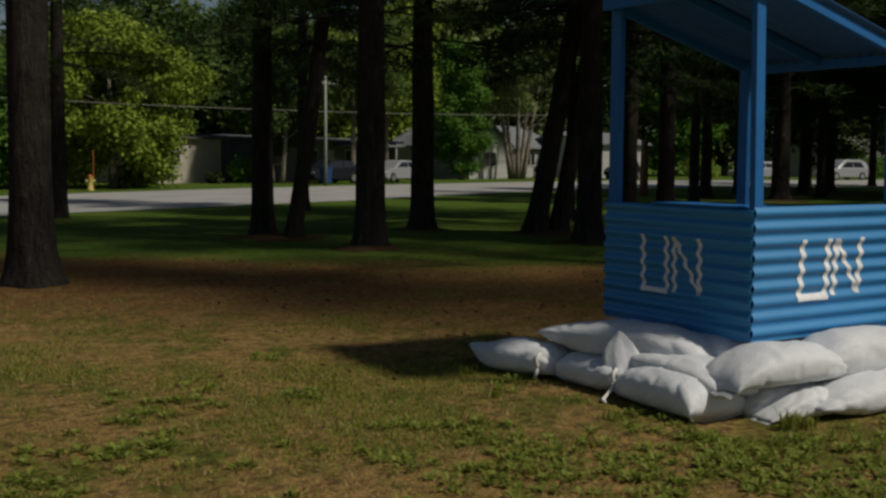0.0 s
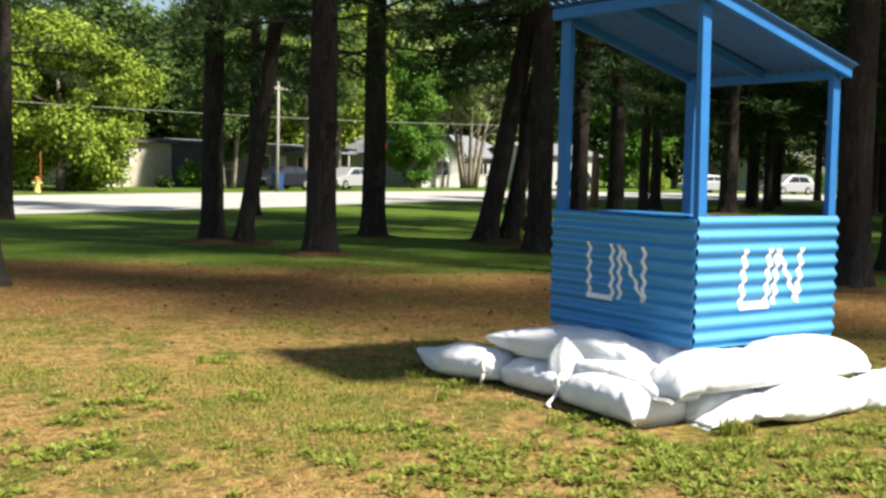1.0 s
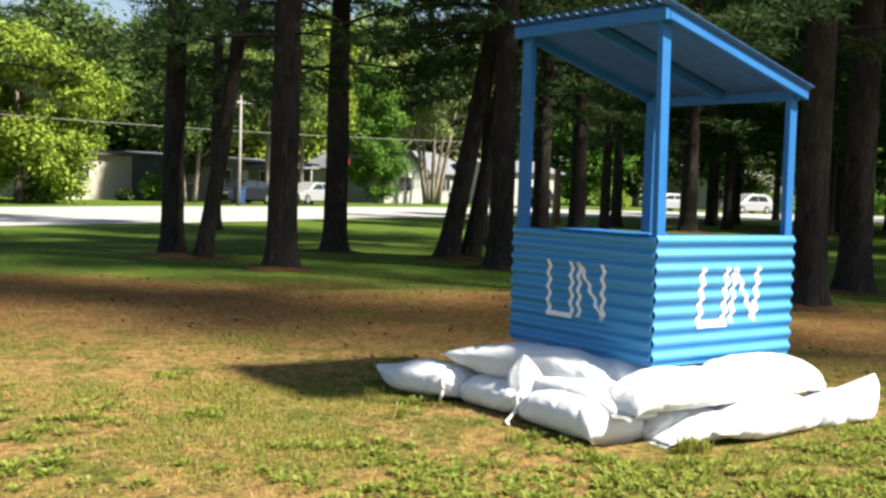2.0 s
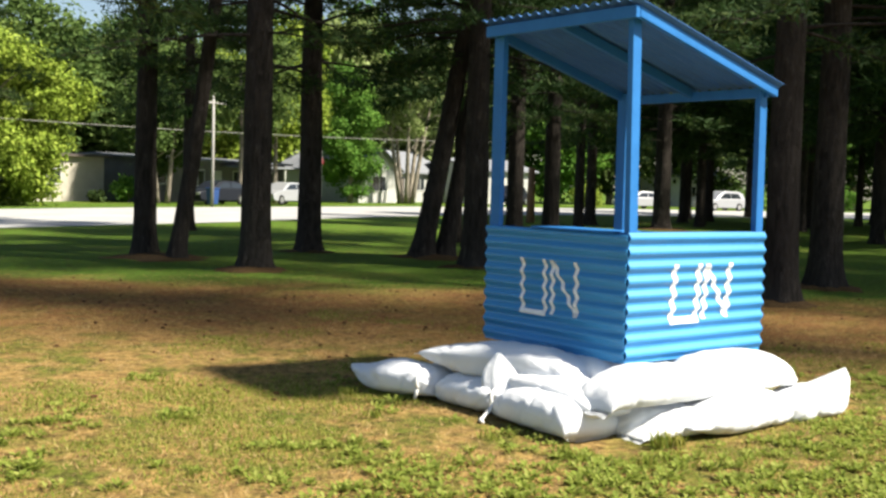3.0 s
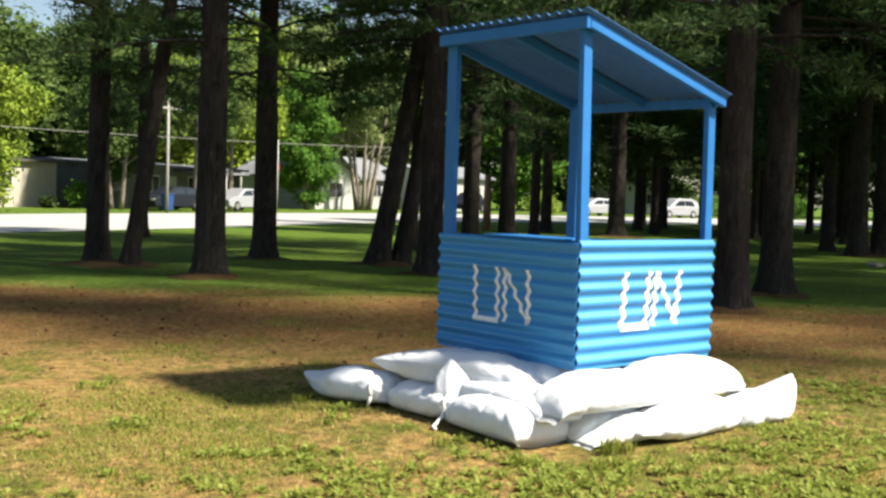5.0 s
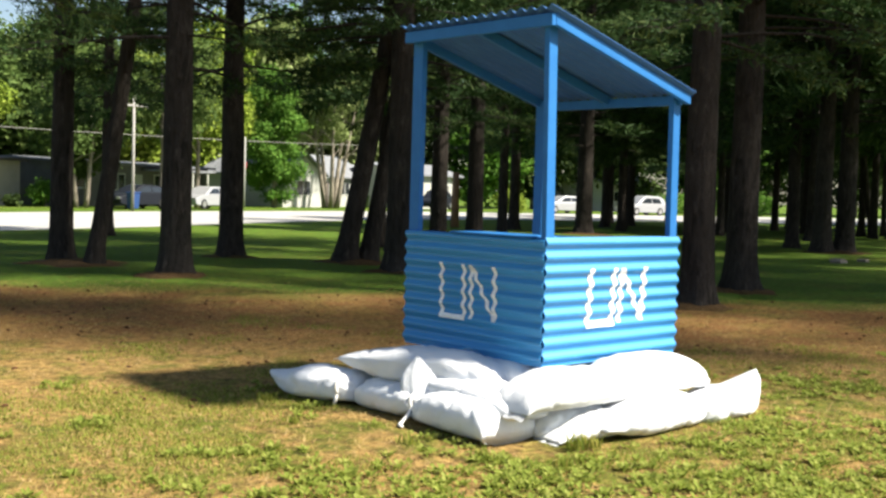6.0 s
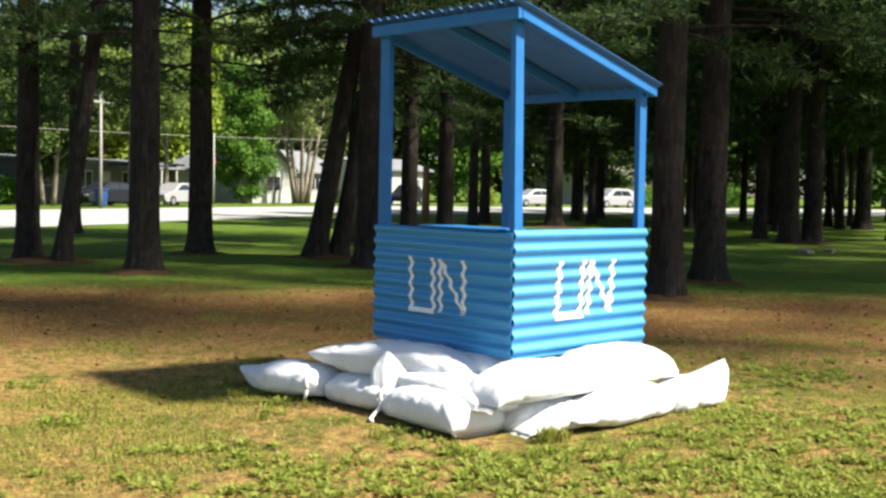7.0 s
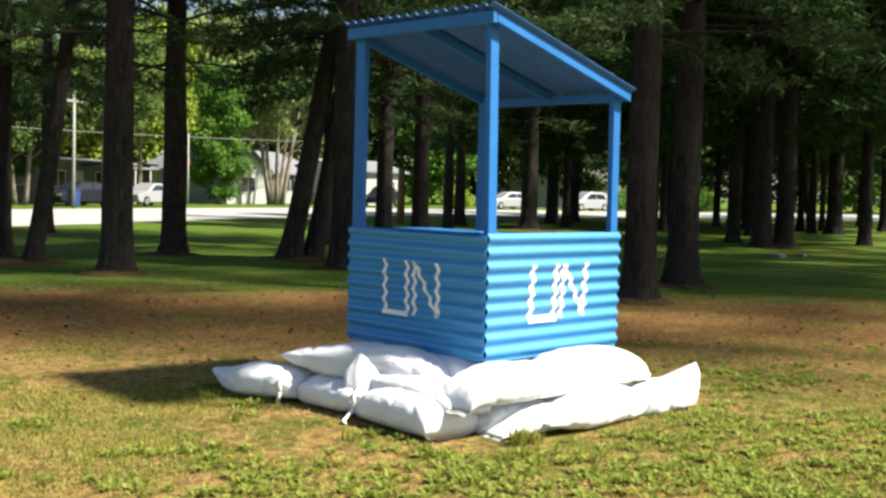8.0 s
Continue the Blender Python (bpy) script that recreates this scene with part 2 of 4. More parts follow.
def tube(points, radii, sides=8, bm=None, cap=True):
    """A tapered tube along points."""
    bm = bm or bmesh.new()
    rings = []
    for i, (p, r) in enumerate(zip(points, radii)):
        p = Vector(p)
        a, b = Vector(points[max(i - 1, 0)]), Vector(points[min(i + 1, len(points) - 1)])
        d = (b - a).normalized()
        u = d.cross(Vector((0, 1, 0) if abs(d.y) < 0.9 else (1, 0, 0))).normalized()
        w = d.cross(u)
        rings.append([bm.verts.new(p + (u * math.cos(2 * math.pi * k / sides) + w * math.sin(2 * math.pi * k / sides)) * r) for k in range(sides)])
    for q, s in zip(rings, rings[1:]):
        for k in range(sides):
            bm.faces.new((q[k], q[(k + 1) % sides], s[(k + 1) % sides], s[k]))
    if cap:
        bm.faces.new(rings[-1])
        bm.faces.new(rings[0][::-1])
    return bm


def smooth01(x):
    x = max(0.0, min(1.0, x))
    return x * x * (3 - 2 * x)


def ground_z(x, y):
    return -0.15 * smooth01((math.hypot(x + 5.1, y + 4.7) - 20) / 15)


# ---- ground and road ----
def build_ground():
    def axis(lo, hi):
        vals, v = [lo], lo
        while v < hi:
            d = abs(v - 4)
            v += 0.35 if d < 14 else 0.35 + (d - 14) * 0.12
            vals.append(min(v, hi))
        return vals
    xs, ys = axis(-220, 420), axis(-220, 420)
    bm = bmesh.new()
    grid = []
    for y in ys:
        row = []
        for x in xs:
            h = 0.0
            if math.hypot(x, y) < 40:
                h = 0.035 * (noise.noise((x * 0.45, y * 0.45, 3.1))) + 0.012 * noise.noise((x * 1.9, y * 1.9, 7.7))
            row.append(bm.verts.new((x, y, ground_z(x, y) + h)))
        grid.append(row)
    for j in range(len(ys) - 1):
        for i in range(len(xs) - 1):
            bm.faces.new((grid[j][i], grid[j][i + 1], grid[j + 1][i + 1], grid[j + 1][i]))
    ob = mesh_object("ground", bm, GROUND, True)
    tagged(ob, "patchy dry lawn with fallen pine needles and greener grass beyond", "ground", kind="structure")


build_ground()
NEAR_EDGE = [(-60, -8.5), (-30, 9.2), (2.6, 27.5), (13.5, 32.3), (25, 38.5), (33, 41.6), (42, 42.7), (52, 41.3), (66, 38.0), (79, 34.5), (120, 21), (200, -8)]
FAR_EDGE = [(-70, 1.5), (-38, 18.5), (6.6, 43.8), (16.4, 49.2), (30, 54.4), (40, 57.7), (50, 59.2), (60, 58.6), (84, 55.6), (110, 52), (150, 43), (230, 15)]



def build_road():
    bm = bmesh.new()
    rows = []
    for (ax, ay), (bx, by) in zip(NEAR_EDGE, FAR_EDGE):
        row = []
        for k in range(7):
            f = k / 6
            x, y = ax + (bx - ax) * f, ay + (by - ay) * f
            row.append(bm.verts.new((x, y, ground_z(x, y) + 0.05 * math.sin(math.pi * f) + 0.012)))
        rows.append(row)
    for a, b in zip(rows, rows[1:]):
        for k in range(6):
            bm.faces.new((a[k], b[k], b[k + 1], a[k + 1]))
    bmesh.ops.subdivide_edges(bm, edges=bm.edges[:], cuts=3, use_grid_fill=True, smooth=0.0)
    ob = mesh_object("road", bm, ROAD, True)
    tagged(ob, "pale sunlit concrete road beyond the lawn", "road", kind="structure")


build_road()

# ---- booth ----
BW, BD, B0, B1 = 1.352, 1.33, 0.385, 1.205      # width, depth, foot and top of the panels
PITCH, AMP, SHIFT = 0.0912, 0.0115, -0.036


def wave(z):
    return -AMP * math.cos(2 * math.pi * (z - SHIFT) / PITCH)


booth = thing("guard_booth", pose(0, 0, B0), "sky-blue painted wooden guard booth with corrugated panels, standing on sandbags", "booth")


def corrugated(length, height, segs=18, thick=0.004):
    """A corrugated sheet in the x-z plane, waves up z, facing -y, with an outer and an inner skin and closed rims."""
    bm = bmesh.new()
    n = int(height / PITCH * segs)
    skins = []
    for off in (0.0, thick):
        rows = []
        for i in range(n + 1):
            z = height * i / n
            y = off + wave(z) + 0.0012 * noise.noise((0.3, z * 5, length))
            rows.append([bm.verts.new((x, y, z)) for x in (0.0, length * 0.33, length * 0.67, length)])
        skins.append(rows)
    out, inn = skins
    for i in range(n):
        for k in range(3):
            bm.faces.new((out[i][k], out[i][k + 1], out[i + 1][k + 1], out[i + 1][k]))
            bm.faces.new((inn[i][k], inn[i + 1][k], inn[i + 1][k + 1], inn[i][k + 1]))
        bm.faces.new((out[i][0], out[i + 1][0], inn[i + 1][0], inn[i][0]))
        bm.faces.new((out[i][3], inn[i][3], inn[i + 1][3], out[i + 1][3]))
    for k in range(3):
        bm.faces.new((out[0][k], inn[0][k], inn[0][k + 1], out[0][k + 1]))
        bm.faces.new((out[n][k], out[n][k + 1], inn[n][k + 1], inn[n][k]))
    return bm


def wall_panel(name, length, m, drop=0.0):
    ob = part(name, corrugated(length, B1 - B0 - drop), BLUE_SHEET, booth, "sky-blue corrugated panel")
    ob.matrix_basis = m
    return ob


panel_front = wall_panel("wall_panel", BW + 0.02, pose(-0.01, -0.016, 0))
panel_side = wall_panel("wall_panel", BD + 0.02, pose(-0.016, BD + 0.01, 0, 0, 0, -90), 0.015)
panel_right = wall_panel("wall_panel", BD, pose(BW + 0.016, 0, 0, 0, 0, 90), 0.05)

# letters: brush strokes that follow the waves of the sheet
def stroke(panel, x0, z0, x1, z1, width):
    bm = bmesh.new()
    n = 34
    dx, dz = x1 - x0, z1 - z0
    flat = abs(dx) > 3 * abs(dz)
    rows = []
    for i in range(n + 1):
        f = i / n
        x, z = x0 + dx * f, z0 + dz * f
        w = width * (0.5 + 0.07 * noise.noise((x * 9, z * 11, 2.0)))
        ox, oz = (0, w) if flat else (w, 0)
        row = []
        for s in (-1, -0.5, 0, 0.5, 1):
            px, pz = x + ox * s, z + oz * s
            row.append(bm.verts.new((px, wave(pz) - 0.0045, pz)))
        rows.append(row)
    for a, b in zip(rows, rows[1:]):
        for k in range(4):
            bm.faces.new((a[k], a[k + 1], b[k + 1], b[k]))
    return part("letter_stroke", bm, WHITE_PAINT, panel, "white painted letter stroke", True)


def letters_un(panel, left, bottom, w, gap, width, slant):
    """The letters U and N: left edges and heights in the panel's own x and z; slant: how far the tops lean."""
    top = bottom + 0.362
    stroke(panel, left + slant, top, left, bottom, width)
    stroke(panel, left - width / 2, bottom, left + w + width / 2, bottom, width)
    stroke(panel, left + w + slant, top, left + w, bottom, width)
    n0 = left + w + gap
    stroke(panel, n0 + slant, top, n0, bottom, width)
    stroke(panel, n0 + slant, top, n0 + w, bottom, width)
    stroke(panel, n0 + w + slant, top, n0 + w, bottom, width)


letters_un(panel_side, BD + 0.01 - 0.933, 0.628 - B0, 0.222, 0.073, 0.034, -0.01)
letters_un(panel_front, 0.402 + 0.01, 0.637 - B0, 0.238, 0.076, 0.045, 0.026)

# frame: four posts, rails, rafters and fascias under a sheet roof that falls to one side
RH, RL = 2.600, 2.203                          # top of the rafters at the high and the low side
XH, XL = -0.08, 1.367


def roof_z(x):
    return RH + (RL - RH) * (x - XH) / (XL - XH)


def post(x0, x1, y0, y1, lean):
    """A timber post that leans a little along x between its foot and the roof."""
    top = roof_z((x0 + x1) / 2) - B0 - 0.016
    bm = box(x0, x1, y0, y1, 0.0, top)
    for v in bm.verts:
        v.co.x += lean * (v.co.z - top / 2) / top
    part("post", bm, BLUE, booth, "blue painted timber post")


post(-0.004, 0.072, 0.0, 0.044, -0.05)
post(BW - 0.078, BW - 0.002, 0.0, 0.044, -0.024)
post(0.0, 0.044, BD - 0.097, BD + 0.002, 0.0)
post(BW - 0.09, BW - 0.046, BD - 0.10, BD - 0.01, 0.0)
for args in ((0.002, BW - 0.002, 0.046, 0.09, 0.76, 0.818), (-0.018, 0.11, 0.094, BD + 0.004, 0.77, 0.806), (BW - 0.045, BW - 0.002, 0.094, BD - 0.10, 0.70, 0.745)):
    part("top_rail", box(*args), BLUE, booth, "blue painted rail behind the top of the panel")
part("counter_shelf", box(-0.035, 0.22, 0.10, 0.86, 0.81, 0.824), BLUE, booth, "thin blue board lying as a counter")


def sloped(x0, x1, y0, y1, drop, height):
    """A board that follows the fall of the roof."""
    bm = box(x0, x1, y0, y1, 0, height)
    for v in bm.verts:
        v.co.z += roof_z(v.co.x) - drop - height - B0
    return bm


for y0 in (-0.065, 0.62, BD - 0.045):
    part("rafter", sloped(XH + 0.04, XL, y0, y0 + 0.04, 0.004, 0.068), BLUE, booth, "blue painted sloping rafter")
part("fascia", box(XH, XH + 0.036, -0.066, BD + 0.006, RH - B0 - 0.092, RH - B0 - 0.016), BLUE, booth, "blue painted fascia board")
part("fascia", box(XL - 0.07, XL - 0.032, -0.024, BD - 0.002, roof_z(XL - 0.05) - B0 - 0.09, roof_z(XL - 0.05) - B0 - 0.024), BLUE, booth, "blue painted fascia board")


def roof_sheet():
    bm = corrugated(XL - XH + 0.052, BD + 0.12, 22)
    for v in bm.verts:
        x, y = XH - 0.03 + v.co.x, v.co.z - 0.095
        off = v.co.y - wave(v.co.z)
        v.co = (x, y, roof_z(x) - B0 + 0.012 - off + 0.0125 * math.cos(2 * math.pi * y / 0.0893))
    return bm


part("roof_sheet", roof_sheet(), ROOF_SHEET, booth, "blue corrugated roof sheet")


# ---- sandbags ----
def sack_bm(length, width, height, seed, lift, pinch, tip, taper, bend, sag, nu=48, nv=36):
    """A filled sack along x. lift raises an end, pinch is an end's width, tip its half thickness, taper how slowly it fills."""
    bm = bmesh.new()
    rows = []
    for i in range(nu + 1):
        f = i / nu
        g = abs(2 * f - 1)
        e = 0 if f < 0.5 else 1
        full = (1 - g ** taper[e]) ** (0.62 if taper[e] > 2 else 0.95)
        hw = width / 2 * (pinch[e] + (1 - pinch[e]) * full ** 0.8)
        hh = tip[e] + (height / 2 - tip[e]) * full
        end_up = lift[e] * max(0.0, (g - 0.3) / 0.7) ** 1.4
        cx = -length / 2 + length * f
        cz = hh * 0.96 + end_up - sag * math.sin(math.pi * f)
        cy = bend * math.sin(math.pi * f)
        row = []
        for k in range(nv):
            t = 2 * math.pi * k / nv
            c, q = math.cos(t), math.sin(t)
            y = hw * math.copysign(abs(c) ** 0.82, c)
            z = hh * math.copysign(abs(q) ** (0.9 if q > 0 else 0.6), q)
            w = Vector((cx * 5 + seed, y * 5, z * 5))
            n = 0.013 * noise.noise(w * 0.7) + 0.004 * noise.noise(w * 2.7)
            crease = abs(noise.noise((seed * 3 + cx * 4, t * 0.9, 2.0)))
            n -= 0.013 * max(0.0, 1 - crease / 0.12)
            # folds that run from the pinched ends into the belly
            n += 0.018 * g ** 2 * math.sin(t * 9 + seed + 3 * noise.noise((seed, f * 3, 0))) * noise.noise((seed * 2, t * 1.5, 1))
            n *= min(1.0, hh / 0.05)
            row.append(bm.verts.new(Vector((cx + 0.012 * noise.noise((t * 2, seed, f * 3)), cy + y, cz + z)) + Vector((0, c, q)) * n))
        rows.append(row)
    for p, q in zip(rows, rows[1:]):
        for k in range(nv):
            bm.faces.new((p[k], p[(k + 1) % nv], q[(k + 1) % nv], q[k]))
    bm.faces.new(rows[0][::-1])
    bm.faces.new(rows[-1])
    return bm


def sandbag(start, end, z0, width, height, seed, lift=(0.0, 0.0), pinch=(0.55, 0.75), tip=(0.03, 0.03), taper=(3.2, 3.2), bend=0.0, sag=0.0, label="bulging white woven sandbag", seam=None, pitch=0.0):
    a, b = Vector((*start, 0)), Vector((*end, 0))
    mid, length = (a + b) / 2, (b - a).length
    yaw = math.degrees(math.atan2(b.y - a.y, b.x - a.x))
    ob = thing("sandbag", pose(mid.x, mid.y, z0, 0, pitch, yaw), label, "sandbag", "sandbags round the booth")
    part("sack", sack_bm(length, width, height, seed, lift, pinch, tip, taper, bend, sag), SACK, ob, smooth=True)
    if seam:
        e, w, drop = seam
        x = (length / 2 - 0.01) * (1 if e else -1)
        zc = tip[e] + lift[e]
        bm = bmesh.new()
        rows = []
        for u in np.linspace(-1, 1, 15):
            rows.append([bm.verts.new((x + (1 if e else -1) * (0.05 * v + 0.008 * noise.noise((u * 3, seed, v))), u * w / 2, zc - drop * v + 0.012 * noise.noise((u * 2.5, seed, 4)))) for v in (0, 0.5, 1)])
        for p, q in zip(rows, rows[1:]):
            for k in range(2):
                bm.faces.new((p[k], p[k + 1], q[k + 1], q[k]))
        bmesh.ops.solidify(bm, geom=bm.faces[:], thickness=0.006)
        part("sewn_hem", bm, SACK, ob, "flat sewn hem of the sack", True)
    return ob


def tie_string(bag, knot, tail):
    """A knot round the sack's neck and its hanging end, in world places."""
    inv = bag.matrix_basis.inverted()
    bm = bmesh.new()
    c = Vector(knot)
    ring = [inv @ (c + Vector((0.035 * math.cos(u), 0.012 * math.cos(u), 0.045 * math.sin(u)))) for u in np.linspace(0, 6.283, 13)]
    tube(ring, [0.013] * 13, 7, bm)
    pts = [inv @ Vector(p) for p in tail]
    tube(pts, [0.010 + 0.004 * (i % 2) for i in range(len(pts))], 7, bm)
    part("tie_string", bm, TWINE, bag, "white tie string", True)


def neck_frill(bag, foot, top, wide, seed):
    """The gathered mouth of the sack above its tie, standing up like a crumpled leaf."""
    inv = bag.matrix_basis.inverted()
    foot, top = Vector(foot), Vector(top)
    up = top - foot
    side = Vector((0.55, -0.83, 0.0))
    out = up.cross(side).normalized()
    bm = bmesh.new()
    rows = []
    for f in np.linspace(0, 1, 15):
        w = wide * (0.22 + 0.78 * math.sin(math.pi * min(1, f * 0.95 + 0.03)) ** 0.8) * (1 - 0.55 * f ** 3)
        d = 0.045 * (1 - 0.75 * f)
        c = foot + up * f + side * (0.02 * math.sin(f * 4))
        row = []
        for k in range(24):
            t = 2 * math.pi * k / 24
            crease = 1 + 0.16 * math.sin(5 * t + seed + f * 2) * (1 - f * 0.4)
            row.append(bm.verts.new(inv @ (c + side * (w * math.cos(t) * crease) + out * (d * math.sin(t) * crease))))
        rows.append(row)
    for p, q in zip(rows, rows[1:]):
        for k in range(24):
            bm.faces.new((p[k], p[(k + 1) % 24], q[(k + 1) % 24], q[k]))
    bm.faces.new(rows[0][::-1])
    bm.faces.new(rows[-1])
    bmesh.ops.recalc_face_normals(bm, faces=bm.faces[:])
    part("gathered_neck", bm, SACK, bag, "gathered mouth of the sack standing up", True)


# lower ring along the side face
bag_a = sandbag((-0.61, 2.13), (-0.47, 1.22), 0.0, 0.42, 0.235, 1, lift=(0.115, 0.03), pinch=(0.08, 0.5), tip=(0.006, 0.06), taper=(1.35, 4.0), label="white sandbag with a pointed end and tied neck")
tie_string(bag_a, (-0.635, 1.27, 0.13), [(-0.645, 1.27, 0.11), (-0.66, 1.265, 0.06), (-0.67, 1.27, 0.015)])
bag_b = sandbag((-0.38, 1.25), (-0.40, 0.58), 0.0, 0.44, 0.22, 2, lift=(0.0, 0.04), pinch=(0.4, 0.6), tip=(0.06, 0.06), taper=(3.0, 4.0))
bag_c = sandbag((-0.41, 0.62), (-0.42, -0.17), 0.0, 0.48, 0.25, 3, pinch=(0.35, 0.98), tip=(0.05, 0.05), taper=(2.6, 5.0), label="white sandbag with its gathered neck standing up")
neck_frill(bag_c, (-0.53, 0.60, 0.12), (-0.42, 0.68, 0.39), 0.125, 3.0)
tie_string(bag_c, (-0.555, 0.585, 0.13), [(-0.57, 0.57, 0.11), (-0.62, 0.55, 0.06), (-0.69, 0.52, 0.035), (-0.73, 0.50, 0.02), (-0.735, 0.47, 0.012)])
# lower ring along the front face
bag_d = sandbag((-0.22, -0.10), (0.40, -0.20), 0.0, 0.34, 0.19, 4, pinch=(0.7, 0.6), label="small white sandbag tucked in behind its neighbours")
bag_e = sandbag((-0.23, -0.28), (0.46, -0.33), 0.0, 0.30, 0.17, 5, pinch=(0.75, 0.8), tip=(0.006, 0.03), taper=(1.5, 2.6), label="smaller white sandbag with a flat folded hem", seam=(0, 0.22, 0.02))
bag_f = sandbag((0.06, -0.39), (1.06, -0.40), 0.0, 0.42, 0.235, 6, lift=(0.05, 0.0), pinch=(0.55, 0.4), tip=(0.012, 0.06), taper=(1.9, 2.8), label="bulging white woven sandbag with an empty folded end")
bag_g = sandbag((0.98, -0.40), (1.775, -0.42), 0.0, 0.42, 0.20, 7, lift=(0.0, 0.17), pinch=(0.4, 0.08), tip=(0.05, 0.06), taper=(3.0, 1.9), label="white sandbag with one end turned up")
# lower layer under the booth
for i, (x, y0, y1) in enumerate([(0.30, 1.55, 0.75), (0.30, 0.74, 0.02), (1.10, 1.55, 0.75), (1.10, 0.74, 0.02)]):
    sandbag((x, y0), (x, y1), 0.0, 0.46, 0.22, 20 + i)
# upper layer
sandbag((-0.46, 1.49), (-0.08, 0.20), 0.19, 0.40, 0.255, 11, lift=(0.09, 0.0), pinch=(0.16, 0.75), tip=(0.008, 0.04), taper=(1.8, 3.4), label="white sandbag shaded by the booth wall", seam=(0, 0.07, 0.01))
sandbag((-0.24, 0.80), (-0.31, -0.22), 0.13, 0.44, 0.18, 12, pinch=(0.7, 0.6), tip=(0.05, 0.02))
sandbag((-0.46, -0.17), (0.42, -0.23), 0.19, 0.42, 0.235, 13, pinch=(0.85, 0.75), tip=(0.012, 0.04), taper=(2.3, 3.2), lift=(-0.01, 0.0), seam=(0, 0.32, 0.03))
sandbag((0.24, -0.20), (1.29, -0.24), 0.19, 0.42, 0.27, 14, pinch=(0.75, 0.6), tip=(0.05, 0.02), taper=(3.4, 3.0), seam=(1, 0.24, 0.04))
for i, (x, y0, y1) in enumerate([(0.12, 1.30, 0.62), (0.12, 0.68, 0.02), (1.15, 1.40, 0.70), (1.15, 0.70, 0.03)]):
    sandbag((x, y0), (x, y1), 0.195, 0.42, 0.22, 30 + i)


# ---- pines ----
def trunk_bm(height, r0, seed, lean=(0.0, 0.0), flare=1.5, sides=34):
    bm = bmesh.new()
    rows = []
    zs = [-0.12, 0.0, 0.08, 0.2, 0.4, 0.7] + list(np.arange(1.1, height, 0.7)) + [height]
    for z in zs:
        f = max(0.0, z) / height
        r = r0 * (1 - 0.8 * f ** 1.25) * (1 + (flare - 1) * math.exp(-max(z, 0) / 0.22))
        row = []
        for k in range(sides):
            a = 2 * math.pi * k / sides
            lobes = 0.10 * math.exp(-max(z, 0) / 0.35) * math.sin(a * 4 + seed) + 0.05 * noise.noise((math.cos(a) * 2 + seed, math.sin(a) * 2, z * 0.8)) + 0.035 * noise.noise((math.cos(a) * 7 + seed, math.sin(a) * 7, z * 1.3)) + 0.04 * noise.noise((math.cos(a) * 13 + seed, math.sin(a) * 13, z * 2.2))
            rr = r * (1 + lobes)
            cx = lean[0] * z + 0.05 * noise.noise((seed, z * 0.3, 0.0)) * smooth01(z / 2)
            cy = lean[1] * z + 0.05 * noise.noise((seed, z * 0.3, 5.0)) * smooth01(z / 2)
            row.append(bm.verts.new((cx + rr * math.cos(a), cy + rr * math.sin(a), z)))
        rows.append(row)
    for p, q in zip(rows, rows[1:]):
        for k in range(sides):
            bm.faces.new((p[k], p[(k + 1) % sides], q[(k + 1) % sides], q[k]))
    bm.faces.new(rows[-1])
    return bm


def branch_paths(rng, height, low, density, reach, lean, near):
    """Main limbs and twigs of a pine: lists of (points, radii), and the points that bear needles."""
    tubes, bearing = [], []
    z = low
    while z < height - 0.6:
        f = (z - low) / (height - low)
        for _ in range(density):
            az = rng.uniform(0, 6.283)
            le = reach * (1 - 0.75 * f ** 1.3) * rng.uniform(0.6, 1.1) * (0.75 + 0.5 * min(1, f * 4))
            rise = rng.uniform(-0.10, 0.18) + 0.35 * f
            z1 = z + rng.uniform(-0.25, 0.25)
            pts = []
            for i in range(7):
                s = i / 6
                sag = -0.16 * le * s * s
                pts.append(Vector((lean[0] * z1 + math.cos(az + 0.12 * math.sin(s * 3)) * le * s, lean[1] * z1 + math.sin(az + 0.12 * math.sin(s * 3)) * le * s, z1 + rise * le * s + sag + 0.05 * rng.uniform(-1, 1) * s)))
            r = 0.013 + 0.008 * le
            if near:
                tubes.append((pts, [r * (1 - 0.85 * i / 6) for i in range(7)], 5))
            else:
                tubes.append((pts[::2], [r * (1 - 0.85 * i / 6) for i in range(0, 7, 2)], 3))
            bare = rng.uniform(0.15, 0.4) if f > 0.12 else rng.uniform(0.35, 0.85)
            for i in range(1, 7):
                s = i / 6
                if s < bare:
                    continue
                for side in (-1, 1):
                    tl = le * 0.34 * (1.15 - s) + 0.25
                    a2 = az + side * rng.uniform(0.6, 1.1)
                    q = pts[i] + Vector((math.cos(a2) * tl, math.sin(a2) * tl, rng.uniform(-0.18, 0.12) * tl))
                    if near:
                        tubes.append(([pts[i], (pts[i] + q) / 2 + Vector((0, 0, 0.03)), q], [0.011, 0.008, 0.004], 3))
                    elif i % 2:
                        tubes.append(([pts[i], q], [0.012, 0.005], 3))
                    bearing.append((pts[i], q, f))
                bearing.append((pts[i - 1], pts[i], f))
        z += rng.uniform(0.35, 0.6)
    return tubes, bearing


